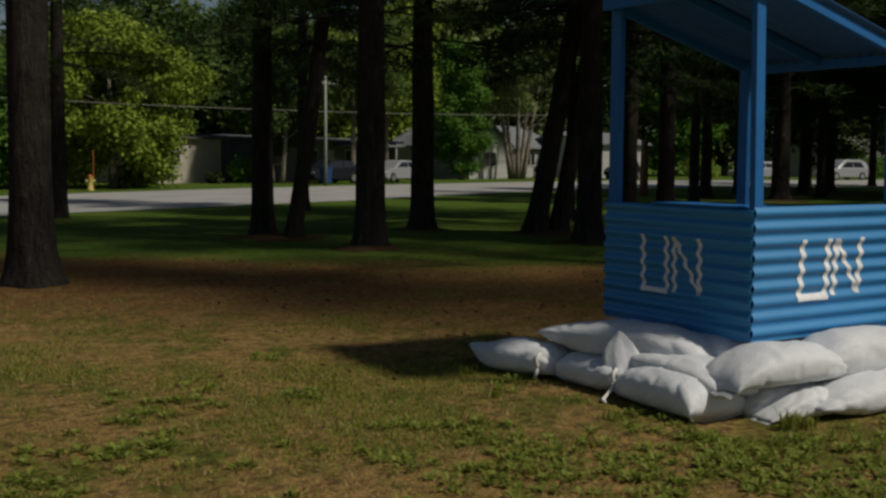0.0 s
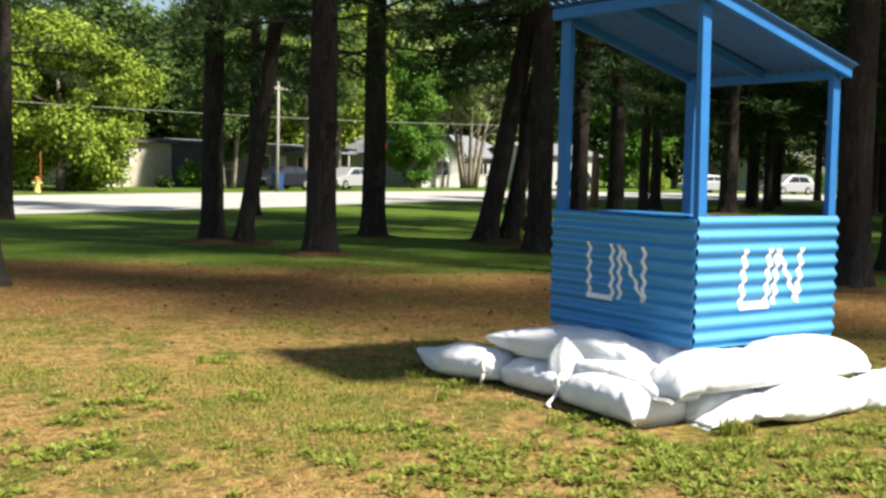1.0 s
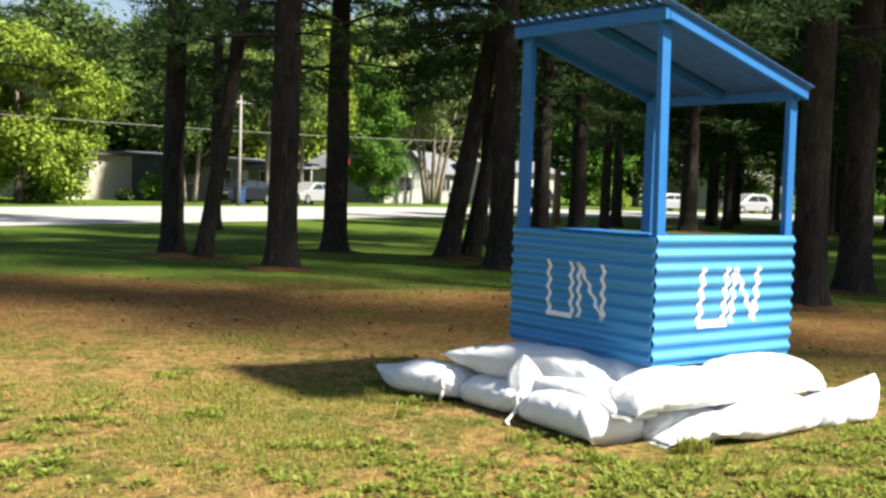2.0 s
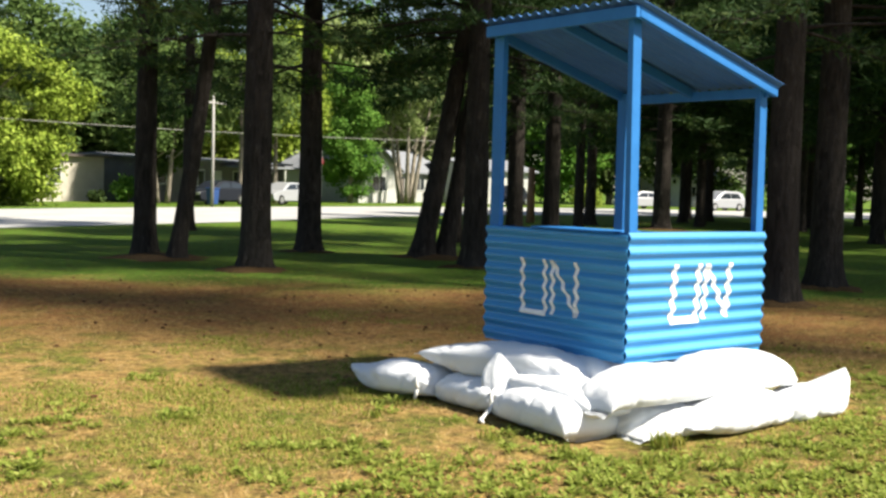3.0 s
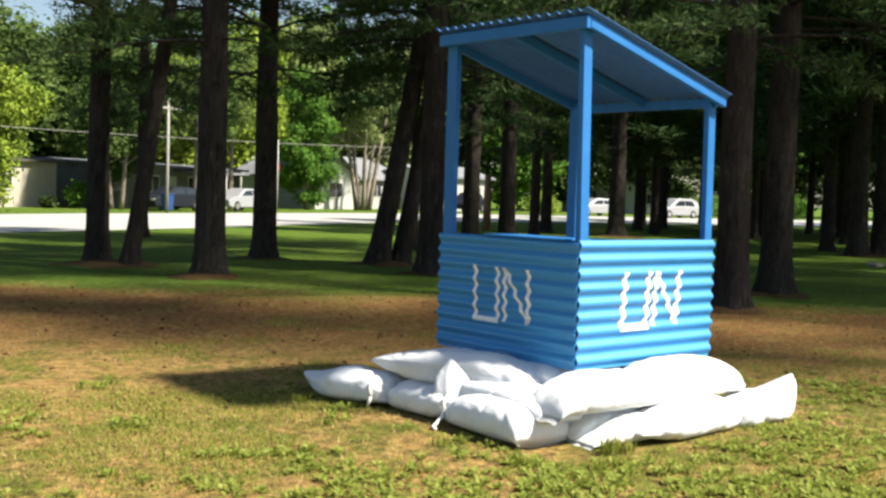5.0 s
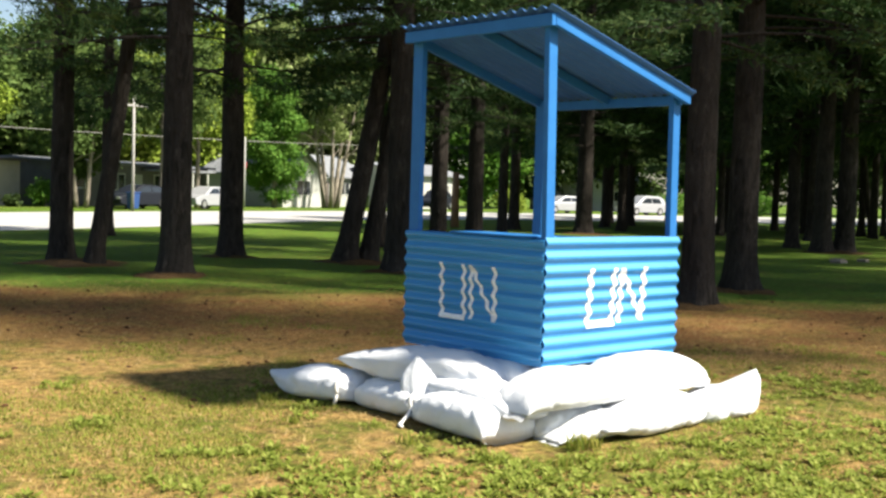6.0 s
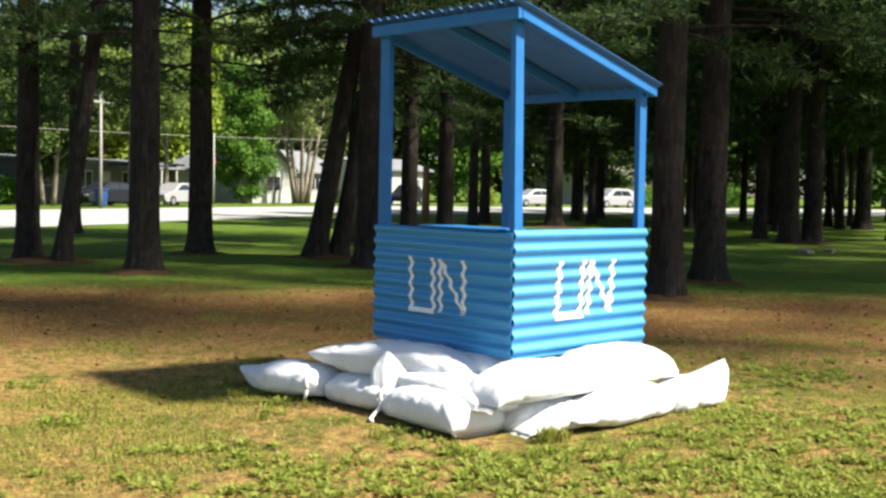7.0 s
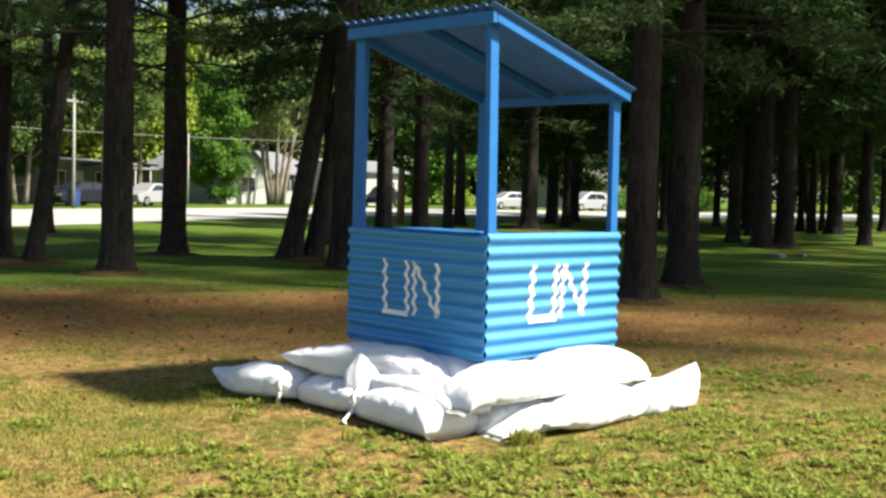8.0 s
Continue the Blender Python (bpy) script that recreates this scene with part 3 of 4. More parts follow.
def needle_mesh(name, rng, bearing, per, length, width, parent):
    verts, n = [], 0
    npr = np.random.default_rng(rng.randrange(10 ** 6))
    for a, b, f in bearing:
        m = per
        t = npr.uniform(0.15, 1.05, (m, 1))
        c = np.array(a) + (np.array(b) - np.array(a)) * t + npr.normal(0, 0.05, (m, 3))
        d = npr.normal(0, 1, (m, 3)) + np.array((b - a).normalized()) * 0.9
        d[:, 2] += 0.15
        d /= np.linalg.norm(d, axis=1, keepdims=True)
        s = np.cross(d, npr.normal(0, 1, (m, 3)))
        s /= np.linalg.norm(s, axis=1, keepdims=True) + 1e-6
        ln = length * npr.uniform(0.6, 1.25, (m, 1))
        w = width * npr.uniform(0.7, 1.3, (m, 1))
        verts.append(np.stack([c - s * w, c + s * w, c + d * ln], 1).reshape(-1, 3))
    v = np.concatenate(verts)
    return from_arrays(name, v, np.arange(len(v)).reshape(-1, 3), NEEDLES, parent)


def pine(seed, height, r0, low, density, reach, per, length, width, label, lean=(0.0, 0.0)):
    rng = random.Random(seed)
    ob = thing("pine_tree", pose(0, 0, 0), label, "tree", "pines of the grove")
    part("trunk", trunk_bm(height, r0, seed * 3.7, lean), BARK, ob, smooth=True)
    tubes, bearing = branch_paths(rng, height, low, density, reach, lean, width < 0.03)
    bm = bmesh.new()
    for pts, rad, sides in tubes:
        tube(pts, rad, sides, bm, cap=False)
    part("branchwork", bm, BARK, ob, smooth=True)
    needle_mesh("crown", rng, bearing, per, length, width, ob)
    return ob


TALL = "tall pine with dark ridged bark and needle branches above"
pine_a = pine(1, 15.0, 0.22, 3.8, 3, 3.4, 24, 0.17, 0.018, TALL)
pine_b = pine(2, 16.0, 0.22, 4.0, 3, 3.5, 24, 0.17, 0.018, TALL)
pine_l = pine(3, 14.0, 0.18, 3.9, 3, 2.6, 21, 0.17, 0.018, "slim pine with dark bark, its trunk leaning", (0.13, -0.09))
pine_f = pine(4, 15.0, 0.24, 3.9, 4, 3.6, 13, 0.40, 0.038, "distant dark pine with low hanging branches")
pine_g = pine(5, 14.0, 0.20, 4.8, 4, 3.2, 13, 0.40, 0.038, "distant dark pine with low hanging branches")
pine_s = pine(6, 20.0, 0.15, 9.5, 3, 3.0, 6, 0.34, 0.05, "tall pine whose high crown shades the lawn")


def plant(source, x, y, scale, turn, first=set()):
    m = pose(x, y, ground_z(x, y) - 0.01, 0, 0, turn)
    if source not in first:
        first.add(source)
        source.matrix_basis = m
        source.scale = scale
        return source
    ob = copy_thing(source, m)
    ob.scale = scale
    return ob


def s3(r, h=1.0):
    return (r, r, h)


for src, x, y, sc, turn in [
    (pine_a, -2.38, 8.6, s3(1.12), 20), (pine_b, 2.96, 14.5, s3(0.92), 80), (pine_l, 3.15, 13.6, (0.82, 0.82, 0.9), 0), (pine_b, 3.5, 11.3, s3(1.12), 200),
    (pine_a, 6.75, 15.05, s3(1.12), 150), (pine_l, 8.05, 12.9, s3(1.15), 15), (pine_l, 8.55, 12.8, s3(0.98), -12), (pine_b, 7.45, 10.5, s3(1.0), 310),
    (pine_a, 7.6, 4.2, s3(1.0), 255), (pine_b, 10.35, 5.3, s3(1.12), 120), (pine_a, 1.46, 23.9, s3(0.85), 60), (pine_b, 13.6, 18.7, s3(0.6, 0.9), 33),
    (pine_a, 15.4, 18.4, s3(1.1), 10), (pine_b, 16.6, 18.2, s3(1.1), 222), (pine_a, 30.2, 30.0, s3(1.1), 77), (pine_f, 30.0, 25.7, s3(1.5, 1.0), 10),
    (pine_f, 36.0, 33.5, s3(1.0), 15), (pine_g, 38.5, 30.5, s3(1.0), 95), (pine_f, 24.0, 24.5, s3(0.8, 0.95), 195), (pine_g, 45.9, 37.5, s3(1.2), 50), (pine_g, 47.2, 37.6, s3(1.2), 140), (pine_f, 56.4, 41.0, s3(1.0), 0), (pine_f, 29.8, 15.9, s3(0.95), 99),
    (pine_g, 27.7, 13.6, s3(1.45, 1.1), 190), (pine_f, 28.6, 13.3, s3(1.3, 1.1), 270), (pine_f, 44.6, 19.3, s3(1.5, 1.1), 30), (pine_g, 46.1, 21.8, s3(0.9), 75),
    (pine_l, 46.1, 21.2, s3(1.0), 160), (pine_g, 46.3, 24.9, s3(1.3), 210), (pine_f, 57.7, 23.6, s3(0.9), 290), (pine_g, 48.6, 28.1, s3(1.0), 330),
    (pine_s, 9.7, -6.9, s3(1.0, 1.4), 0), (pine_s, 11.5, -9.9, s3(0.9, 1.4), 111), (pine_s, 15.2, -6.4, s3(1.0), 20), (pine_s, 21.6, 4.0, s3(1.15), 33), (pine_s, 23.6, 4.9, s3(1.15), 133), (pine_s, 19.4, 2.6, s3(1.15), 233), (pine_f, 9.35, 26.5, s3(0.75, 1.0), 64), (pine_f, 12.7, 16.9, s3(0.95, 1.0), 140), (pine_s, 15.2, 1.2, s3(1.0), 40),
]:
    plant(src, x, y, sc, turn)
for i, (x, y) in enumerate([(20, 0.5), (19, -5), (25, -3.5), (37, -4), (16.5, -1.5), (21.5, -6), (18, -3.4), (29, 0.5), (25, -0.4), (22.5, -2), (33, 4), (31, -2)]):
    plant(pine_s, x, y, s3(1.0), i * 77)

# low mounds of fallen needles at the feet of the nearer pines
MOUND = Mat("needle_mound", 0.95, spec=0.1)
_p = MOUND.world_coords()
MOUND.color(MOUND.ramp(MOUND.noise(_p, 30.0, 5, 0.7), [(0.3, (0.0252, 0.0154, 0.0077)), (0.55, (0.0857, 0.0518, 0.0224)), (0.75, (0.1512, 0.1008, 0.0448))]))
MOUND.bump(MOUND.noise(_p, 40.0, 4), 0.7, 0.02)
for i, (x, y, r) in enumerate([(3.02, 14.1, 1.0), (3.5, 11.3, 0.62), (6.75, 15.05, 0.6), (8.3, 12.9, 0.85), (7.45, 10.5, 0.55), (7.6, 4.2, 0.55), (10.35, 5.3, 0.6), (28.2, 13.5, 1.2), (30.0, 25.7, 1.2)]):
    bm = bmesh.new()
    mid = bm.verts.new((0, 0, 0.10))
    rings = []
    for f in (0.3, 0.55, 0.8, 1.0):
        rings.append([bm.verts.new((math.cos(t) * r * f * (1 + 0.5 * noise.noise((math.cos(t) * 2.6 + i, math.sin(t) * 2.6, f * 0.7))), math.sin(t) * r * f * (1 + 0.5 * noise.noise((math.cos(t) * 2.6 + i, math.sin(t) * 2.6, f * 0.7))), 0.11 * (1 - f) ** 1.2 - 0.035 * (f > 0.95) + 0.012)) for t in np.linspace(0, 6.283, 40)[:-1]])
    n = len(rings[0])
    for k in range(n):
        bm.faces.new((mid, rings[0][k], rings[0][(k + 1) % n]))
        for p, q in zip(rings, rings[1:]):
            bm.faces.new((p[k], q[k], q[(k + 1) % n], p[(k + 1) % n]))
    ob = mesh_object("needle_mound", bm, MOUND.m, True)
    ob.matrix_basis = pose(x, y, ground_z(x, y))
    tagged(ob, "low brown mound of fallen needles round a pine's foot", "ground", "needle mounds", "stuff")

# the rest of the grove, thinning towards the road
rng = random.Random(44)
spots = []
while len(spots) < 40:
    x, y = rng.uniform(33, 105), rng.uniform(4, 36)
    bearing = math.degrees(math.atan2(y + 4.7, x + 5.1))
    if not 19 < bearing < 40 or any(math.hypot(x - a, y - b) < 3.6 for a, b in spots):
        continue
    spots.append((x, y))
    r = rng.uniform(0.7, 1.1)
    plant(rng.choice((pine_f, pine_g)), x, y, s3(r, rng.uniform(0.9, 1.15)), rng.uniform(0, 360))


# ---- leafy trees ----
def leaf_cloud(name, seed, blobs, count, size, material, parent):
    """Leaves gathered near the skins of many small blobs."""
    npr = np.random.default_rng(seed)
    vol = np.array([b[3] * b[4] + b[4] * b[5] for b in blobs])
    pick = npr.choice(len(blobs), count, p=vol / vol.sum())
    bl = np.array(blobs)[pick]
    d = npr.normal(0, 1, (count, 3))
    d /= np.linalg.norm(d, axis=1, keepdims=True)
    rad = npr.uniform(0.25, 1.3, (count, 1)) ** 0.75
    c = bl[:, :3] + d * bl[:, 3:] * rad + npr.normal(0, 0.22, (count, 3)) * bl[:, 3:4]
    nrm = d + npr.normal(0, 0.6, (count, 3))
    nrm[:, 2] += 0.5
    nrm /= np.linalg.norm(nrm, axis=1, keepdims=True)
    u = np.cross(nrm, npr.normal(0, 1, (count, 3)))
    u /= np.linalg.norm(u, axis=1, keepdims=True) + 1e-6
    w = np.cross(nrm, u)
    s = size * npr.uniform(0.6, 1.3, (count, 1))
    droop = nrm * s * 0.15
    v = np.stack([c - u * s, c - w * s * 0.55 + droop, c + u * s - droop, c + w * s * 0.55 + droop], 1).reshape(-1, 3)
    i = np.arange(count)[:, None] * 4
    f = np.concatenate([i + [0, 1, 2], i + [0, 2, 3]])
    return from_arrays(name, v, f, material, parent)


def crown_blobs(rng, center, radii, n, size):
    out = []
    for _ in range(n):
        while True:
            p = Vector((rng.uniform(-1, 1), rng.uniform(-1, 1), rng.uniform(-1, 1)))
            if 0.25 < p.length < 1:
                break
        r = size * rng.uniform(0.6, 1.3)
        out.append((center[0] + p.x * radii[0], center[1] + p.y * radii[1], center[2] + p.z * radii[2], r, r, r * 0.7))
    return out


def leafy(seed, center, radii, blobs, size, count, leaf, material, label, trunk_r, stems=1, spread=0.0, bark=None, group=""):
    rng = random.Random(seed)
    ob = thing("leafy_tree", pose(0, 0, 0), label, "tree", group)
    for k in range(stems):
        a = 6.283 * k / stems + 0.4
        top = Vector((math.cos(a) * spread, math.sin(a) * spread, center[2] + radii[2] * 0.3))
        pts = [Vector((math.cos(a) * 0.1 * stems, math.sin(a) * 0.1 * stems, -0.1)).lerp(top, f) + Vector((0.1 * math.sin(f * 5 + k), 0.1 * math.cos(f * 4 + k), 0)) * f for f in np.linspace(0, 1, 8)]
        bm = tube(pts, [trunk_r * (1.25 - 0.9 * f) for f in np.linspace(0, 1, 8)], 10)
        for j in range(7):
            i = rng.randrange(3, 7)
            az = rng.uniform(0, 6.283)
            e = pts[i] + Vector((math.cos(az) * radii[0] * 0.6, math.sin(az) * radii[1] * 0.6, radii[2] * rng.uniform(0.1, 0.6)))
            tube([pts[i], pts[i].lerp(e, 0.5) + Vector((0, 0, 0.2)), e], [trunk_r * 0.4, trunk_r * 0.25, trunk_r * 0.08], 6, bm)
        part("trunk", bm, bark or BARK_GREY, ob, smooth=True)
    leaf_cloud("crown", seed, crown_blobs(rng, center, radii, blobs, size), count, leaf, material, ob)
    return ob


def place(ob, x, y, turn=0.0, scale=(1, 1, 1)):
    ob.matrix_basis = pose(x, y, ground_z(x, y), 0, 0, turn)
    ob.scale = scale
    return ob


place(leafy(21, (0, 0, 4.4), (4.6, 4.0, 4.5), 120, 0.8, 46000, 0.13, LEAF_BRIGHT, "broad sunlit yellow-green leafy tree across the road", 0.2), 10.5, 51.9)
place(leafy(22, (0, 0, 3.2), (3.8, 3.6, 3.3), 40, 1.0, 12000, 0.17, LEAF_GREEN, "bushy green leafy tree beside the road", 0.16), 4.5, 53.0)
place(leafy(23, (0, 0, 5.6), (2.1, 2.1, 5.2), 90, 0.65, 28000, 0.13, LEAF_GREEN, "upright deep green leafy tree by the white house", 0.18), 40.6, 65.6)
place(leafy(25, (0, 0, 5.2), (2.7, 2.4, 3.6), 60, 0.7, 13000, 0.14, LEAF_MID, "drooping mid-green tree with several stems before the grey house", 0.14, 4, 1.2), 22.6, 58.8)
place(leafy(24, (0, 0, 8.4), (3.4, 3.2, 2.9), 48, 0.9, 11000, 0.16, LEAF_PALE, "pale willow-like tree with several forked stems", 0.17, 5, 2.0), 46.6, 66.6)
for seed, x, y, mat, label in ((27, 32.2, 62.2, LEAF_BRIGHT, "yellow-green shade tree beside the grey house"), (28, 27.2, 57.6, LEAF_MID, "olive-green shade tree standing before the grey house")):
    place(leafy(seed, (0, 0, 7.4), (3.5, 3.3, 3.3), 44, 1.0, 12000, 0.16, mat, label, 0.16, group="shade trees before the houses"), x, y)
far_1 = leafy(31, (0, 0, 9.0), (5.0, 5.0, 8.0), 70, 1.9, 11000, 0.34, LEAF_DEEP, "tall dark green tree behind the houses", 0.3, group="trees behind the houses")
far_5 = leafy(35, (0, 0, 9.0), (5.2, 5.0, 8.2), 110, 1.7, 17000, 0.30, LEAF_MID, "tall soft green tree behind the houses", 0.3, group="trees behind the houses")
far_2 = leafy(32, (0, 0, 8.5), (5.4, 5.0, 7.5), 70, 1.9, 11000, 0.34, LEAF_GREEN, "tall green tree behind the houses", 0.3, group="trees behind the houses")
far_3 = leafy(33, (0, 0, 8.0), (4.6, 4.6, 7.2), 60, 1.7, 11000, 0.33, LEAF_BRIGHT, "tall light green tree behind the houses", 0.3, group="trees behind the houses")
far_4 = leafy(34, (0, 0, 9.0), (4.6, 4.6, 7.2), 60, 1.7, 11000, 0.33, LEAF_PALE, "tall pale green tree behind the houses", 0.3, group="trees behind the houses")
for src, x, y, sc, turn in [
    (far_5, 4, 68, (1, 1, 0.62), 0), (far_5, -5, 62, (1, 1, 0.6), 40), (far_5, 14, 74, (1, 1, 0.72), 80), (far_5, 20.5, 77, (1, 1, 0.85), 130), (far_5, 28, 78, (0.9, 0.9, 0.75), 10),
    (far_5, 30, 88, (1.1, 1.1, 0.85), 20), (far_3, 43.5, 80, (0.8, 0.8, 1.05), 200), (far_3, 35.5, 78, (0.8, 0.8, 0.8), 260), (far_5, 38, 90, (1, 1, 0.9), 170), (far_2, 45, 84, (1, 1, 1.0), 100), (far_4, 51, 82, (1, 1, 1.1), 60),
    (far_4, 58, 80, (1, 1, 1.0), 160), (far_2, 57, 90, (1.1, 1.1, 1.2), 250), (far_1, 66, 80, (1.1, 1.1, 1.1), 300), (far_2, 72, 76, (1, 1, 0.9), 20), (far_1, 80, 76, (1.1, 1.1, 1.1), 90),
    (far_1, 88, 70, (1.1, 1.1, 1.1), 10), (far_2, 97, 66, (1.1, 1.1, 1.0), 210), (far_1, 106, 64, (1.2, 1.2, 1.2), 45), (far_1, 118, 60, (1.2, 1.2, 1.2), 145), (far_2, 130, 58, (1.2, 1.2, 1.0), 245),
    (far_1, 142, 52, (1.3, 1.3, 1.2), 15), (far_1, 152, 44, (1.3, 1.3, 1.2), 75), (far_2, 160, 34, (1.3, 1.3, 1.1), 115),
]:
    plant(src, x, y, sc, turn)

# the near bushes by the garage
for i, (x, y, r, mat) in enumerate([(20.8, 59.6, 0.9, LEAF_GREEN), (18.6, 59.0, 0.45, LEAF_DEEP), (52.0, 70.0, 0.9, LEAF_DEEP), (60.5, 60.5, 1.2, LEAF_BRIGHT), (57.0, 56.5, 0.9, LEAF_BRIGHT), (80.0, 58.5, 1.3, LEAF_GREEN), (95.0, 58.0, 1.4, LEAF_GREEN)]):
    b = thing("bush", pose(x, y, ground_z(x, y)), "rounded green bush across the road", "bush")
    leaf_cloud("foliage", 60 + i, crown_blobs(random.Random(i), (0, 0, r * 0.8), (r, r, r * 0.8), 18, r * 0.4), 2200, 0.11, mat, b)
    part("stem", tube([(0, 0, -0.05), (0.02, 0, r * 0.6)], [0.05, 0.03], 7), BARK_GREY, b)


# ---- houses across the road ----
def window_part(parent, x, z, w, h, y=0.0):
    fr = part("window", box(x, x + w, y - 0.06, y - 0.005, z, z + h, 0.01), SIDING_WHITE, parent, "white framed window")
    bars = 2 if w > 1.2 else 1
    for k in range(bars):
        pw = (w - 0.1 * (bars + 1)) / bars
        x0 = x + 0.1 + k * (pw + 0.1)
        part("pane", box(x0, x0 + pw, y - 0.066, y - 0.055, z + 0.1, z + h - 0.1, 0), WINDOW, fr, "dark glass pane")
    return fr


def gable_roof(l, d, h, rise, over, axis="x"):
    bm = bmesh.new()
    t = 0.14
    if axis == "x":
        prof = [(-over, h - over * rise / (d / 2)), (d / 2, h + rise), (d + over, h - over * rise / (d / 2))]
        pts = lambda x: [bm.verts.new((x, y, z)) for y, z in prof] + [bm.verts.new((x, y, z + t)) for y, z in reversed(prof)]
        a, b = pts(-over), pts(l + over)
    else:
        prof = [(-over, h - over * rise / (l / 2)), (l / 2, h + rise), (l + over, h - over * rise / (l / 2))]
        pts = lambda y: [bm.verts.new((x, y, z)) for x, z in prof] + [bm.verts.new((x, y, z + t)) for x, z in reversed(prof)]
        a, b = pts(-over), pts(d + over)
    n = len(a)
    for k in range(n):
        bm.faces.new((a[k], a[(k + 1) % n], b[(k + 1) % n], b[k]))
    bm.faces.new(a)
    bm.faces.new(b[::-1])
    bmesh.ops.recalc_face_normals(bm, faces=bm.faces[:])
    return bm


def gable_wall(l, d, h, rise, axis):
    bm = box(0, l, 0, d, -0.3, h, 0)
    if axis == "x":
        tri = [[(x, 0, h), (x, d, h), (x, d / 2, h + rise)] for x in (0.01, l - 0.01)]
    else:
        tri = [[(0, y, h), (l, y, h), (l / 2, y, h + rise)] for y in (0.01, d - 0.01)]
    a, b = [[bm.verts.new(p) for p in t] for t in tri]
    for k in range(3):
        bm.faces.new((a[k], a[(k + 1) % 3], b[(k + 1) % 3], b[k]))
    bm.faces.new(a)
    bm.faces.new(b[::-1])
    bmesh.ops.recalc_face_normals(bm, faces=bm.faces[:])
    return bm


def siding_boards(parent, l, h, material, step=0.22):
    z = 0.1
    while z < h - 0.1:
        part("siding_board", box(0.02, l - 0.02, -0.022, -0.002, z, z + step - 0.025, 0), material, parent)
        z += step


def house(x, y, yaw, l, d, h, rise, wall_mat, roof_mat, label, windows, door=None, axis="x", over=0.45, boards=True):
    ob = thing("house", pose(x, y, ground_z(x, y), 0, 0, yaw), label, "house", "houses across the road")
    w = part("wall", gable_wall(l, d, h, rise, axis), wall_mat, ob)
    if boards:
        siding_boards(w, l, h, wall_mat)
    part("roof", gable_roof(l, d, h, rise, over, axis), roof_mat, ob)
    for win in windows:
        window_part(ob, *win, y=-0.02)
    if door:
        dr = part("door", box(door[0], door[0] + 0.95, -0.07, -0.025, 0.1, 2.15, 0.01), door[1], ob, "house door")
        part("door_handle", box(door[0] + 0.82, door[0] + 0.88, -0.11, -0.07, 1.05, 1.11, 0.01), GALV, dr)
    return ob


house(15.1, 59.6, 28, 5.9, 7.0, 2.7, 0.12, SIDING_CREAM, BROWN_TRIM, "low cream garage with a brown flat-pitched roof", [(1.0, 1.0, 1.2, 1.0)], over=0.35, boards=False)
grey_house = house(23.0, 62.4, 28, 16.5, 7.5, 2.75, 0.22, SIDING_GREY, SHINGLE, "long low grey house with dark windows", [(1.0, 1.1, 1.1, 1.1), (4.6, 1.0, 1.6, 1.2), (9.5, 1.1, 1.2, 1.1), (13.2, 1.0, 1.6, 1.2)], (7.2, SIDING_WHITE), boards=False)
part("porch_roof", box(8.0, 16.2, -1.7, -0.05, 2.42, 2.58, 0.01), SHINGLE, grey_house, "low porch roof")
for k in range(5):
    part("porch_post", box(8.1 + k * 1.95, 8.24 + k * 1.95, -1.62, -1.48, 0.0, 2.42, 0.01), SIDING_WHITE, grey_house, "white porch post")
for z in (0.35, 0.9):
    part("porch_rail", box(10.1, 15.9, -1.58, -1.52, z, z + 0.07, 0.005), SIDING_WHITE, grey_house, "white porch rail")
house(43.0, 68.0, 18, 5.0, 8.0, 2.8, 1.5, SIDING_WHITE, SHINGLE, "white gabled house wing with a wide window", [(1.6, 0.9, 1.9, 1.3)], axis="y")
house(48.1, 71.6, 18, 8.6, 7.0, 2.7, 1.7, SIDING_WHITE, SHINGLE, "white house with a grey shingle roof", [(4.2, 1.0, 1.4, 1.2)], (1.6, BROWN_TRIM))
house(55.5, 69.0, 5, 7.5, 7.0, 3.0, 0.9, SIDING_WHITE, SHINGLE, "plain white garage building", [], (5.4, SIDING_GREY))
house(84.0, 70.0, 5, 10.0, 7.0, 3.0, 1.3, SIDING_WHITE, SHINGLE, "white house seen far off between the pines", [(1.2, 1.0, 1.5, 1.2), (6.5, 1.0, 1.5, 1.2)])


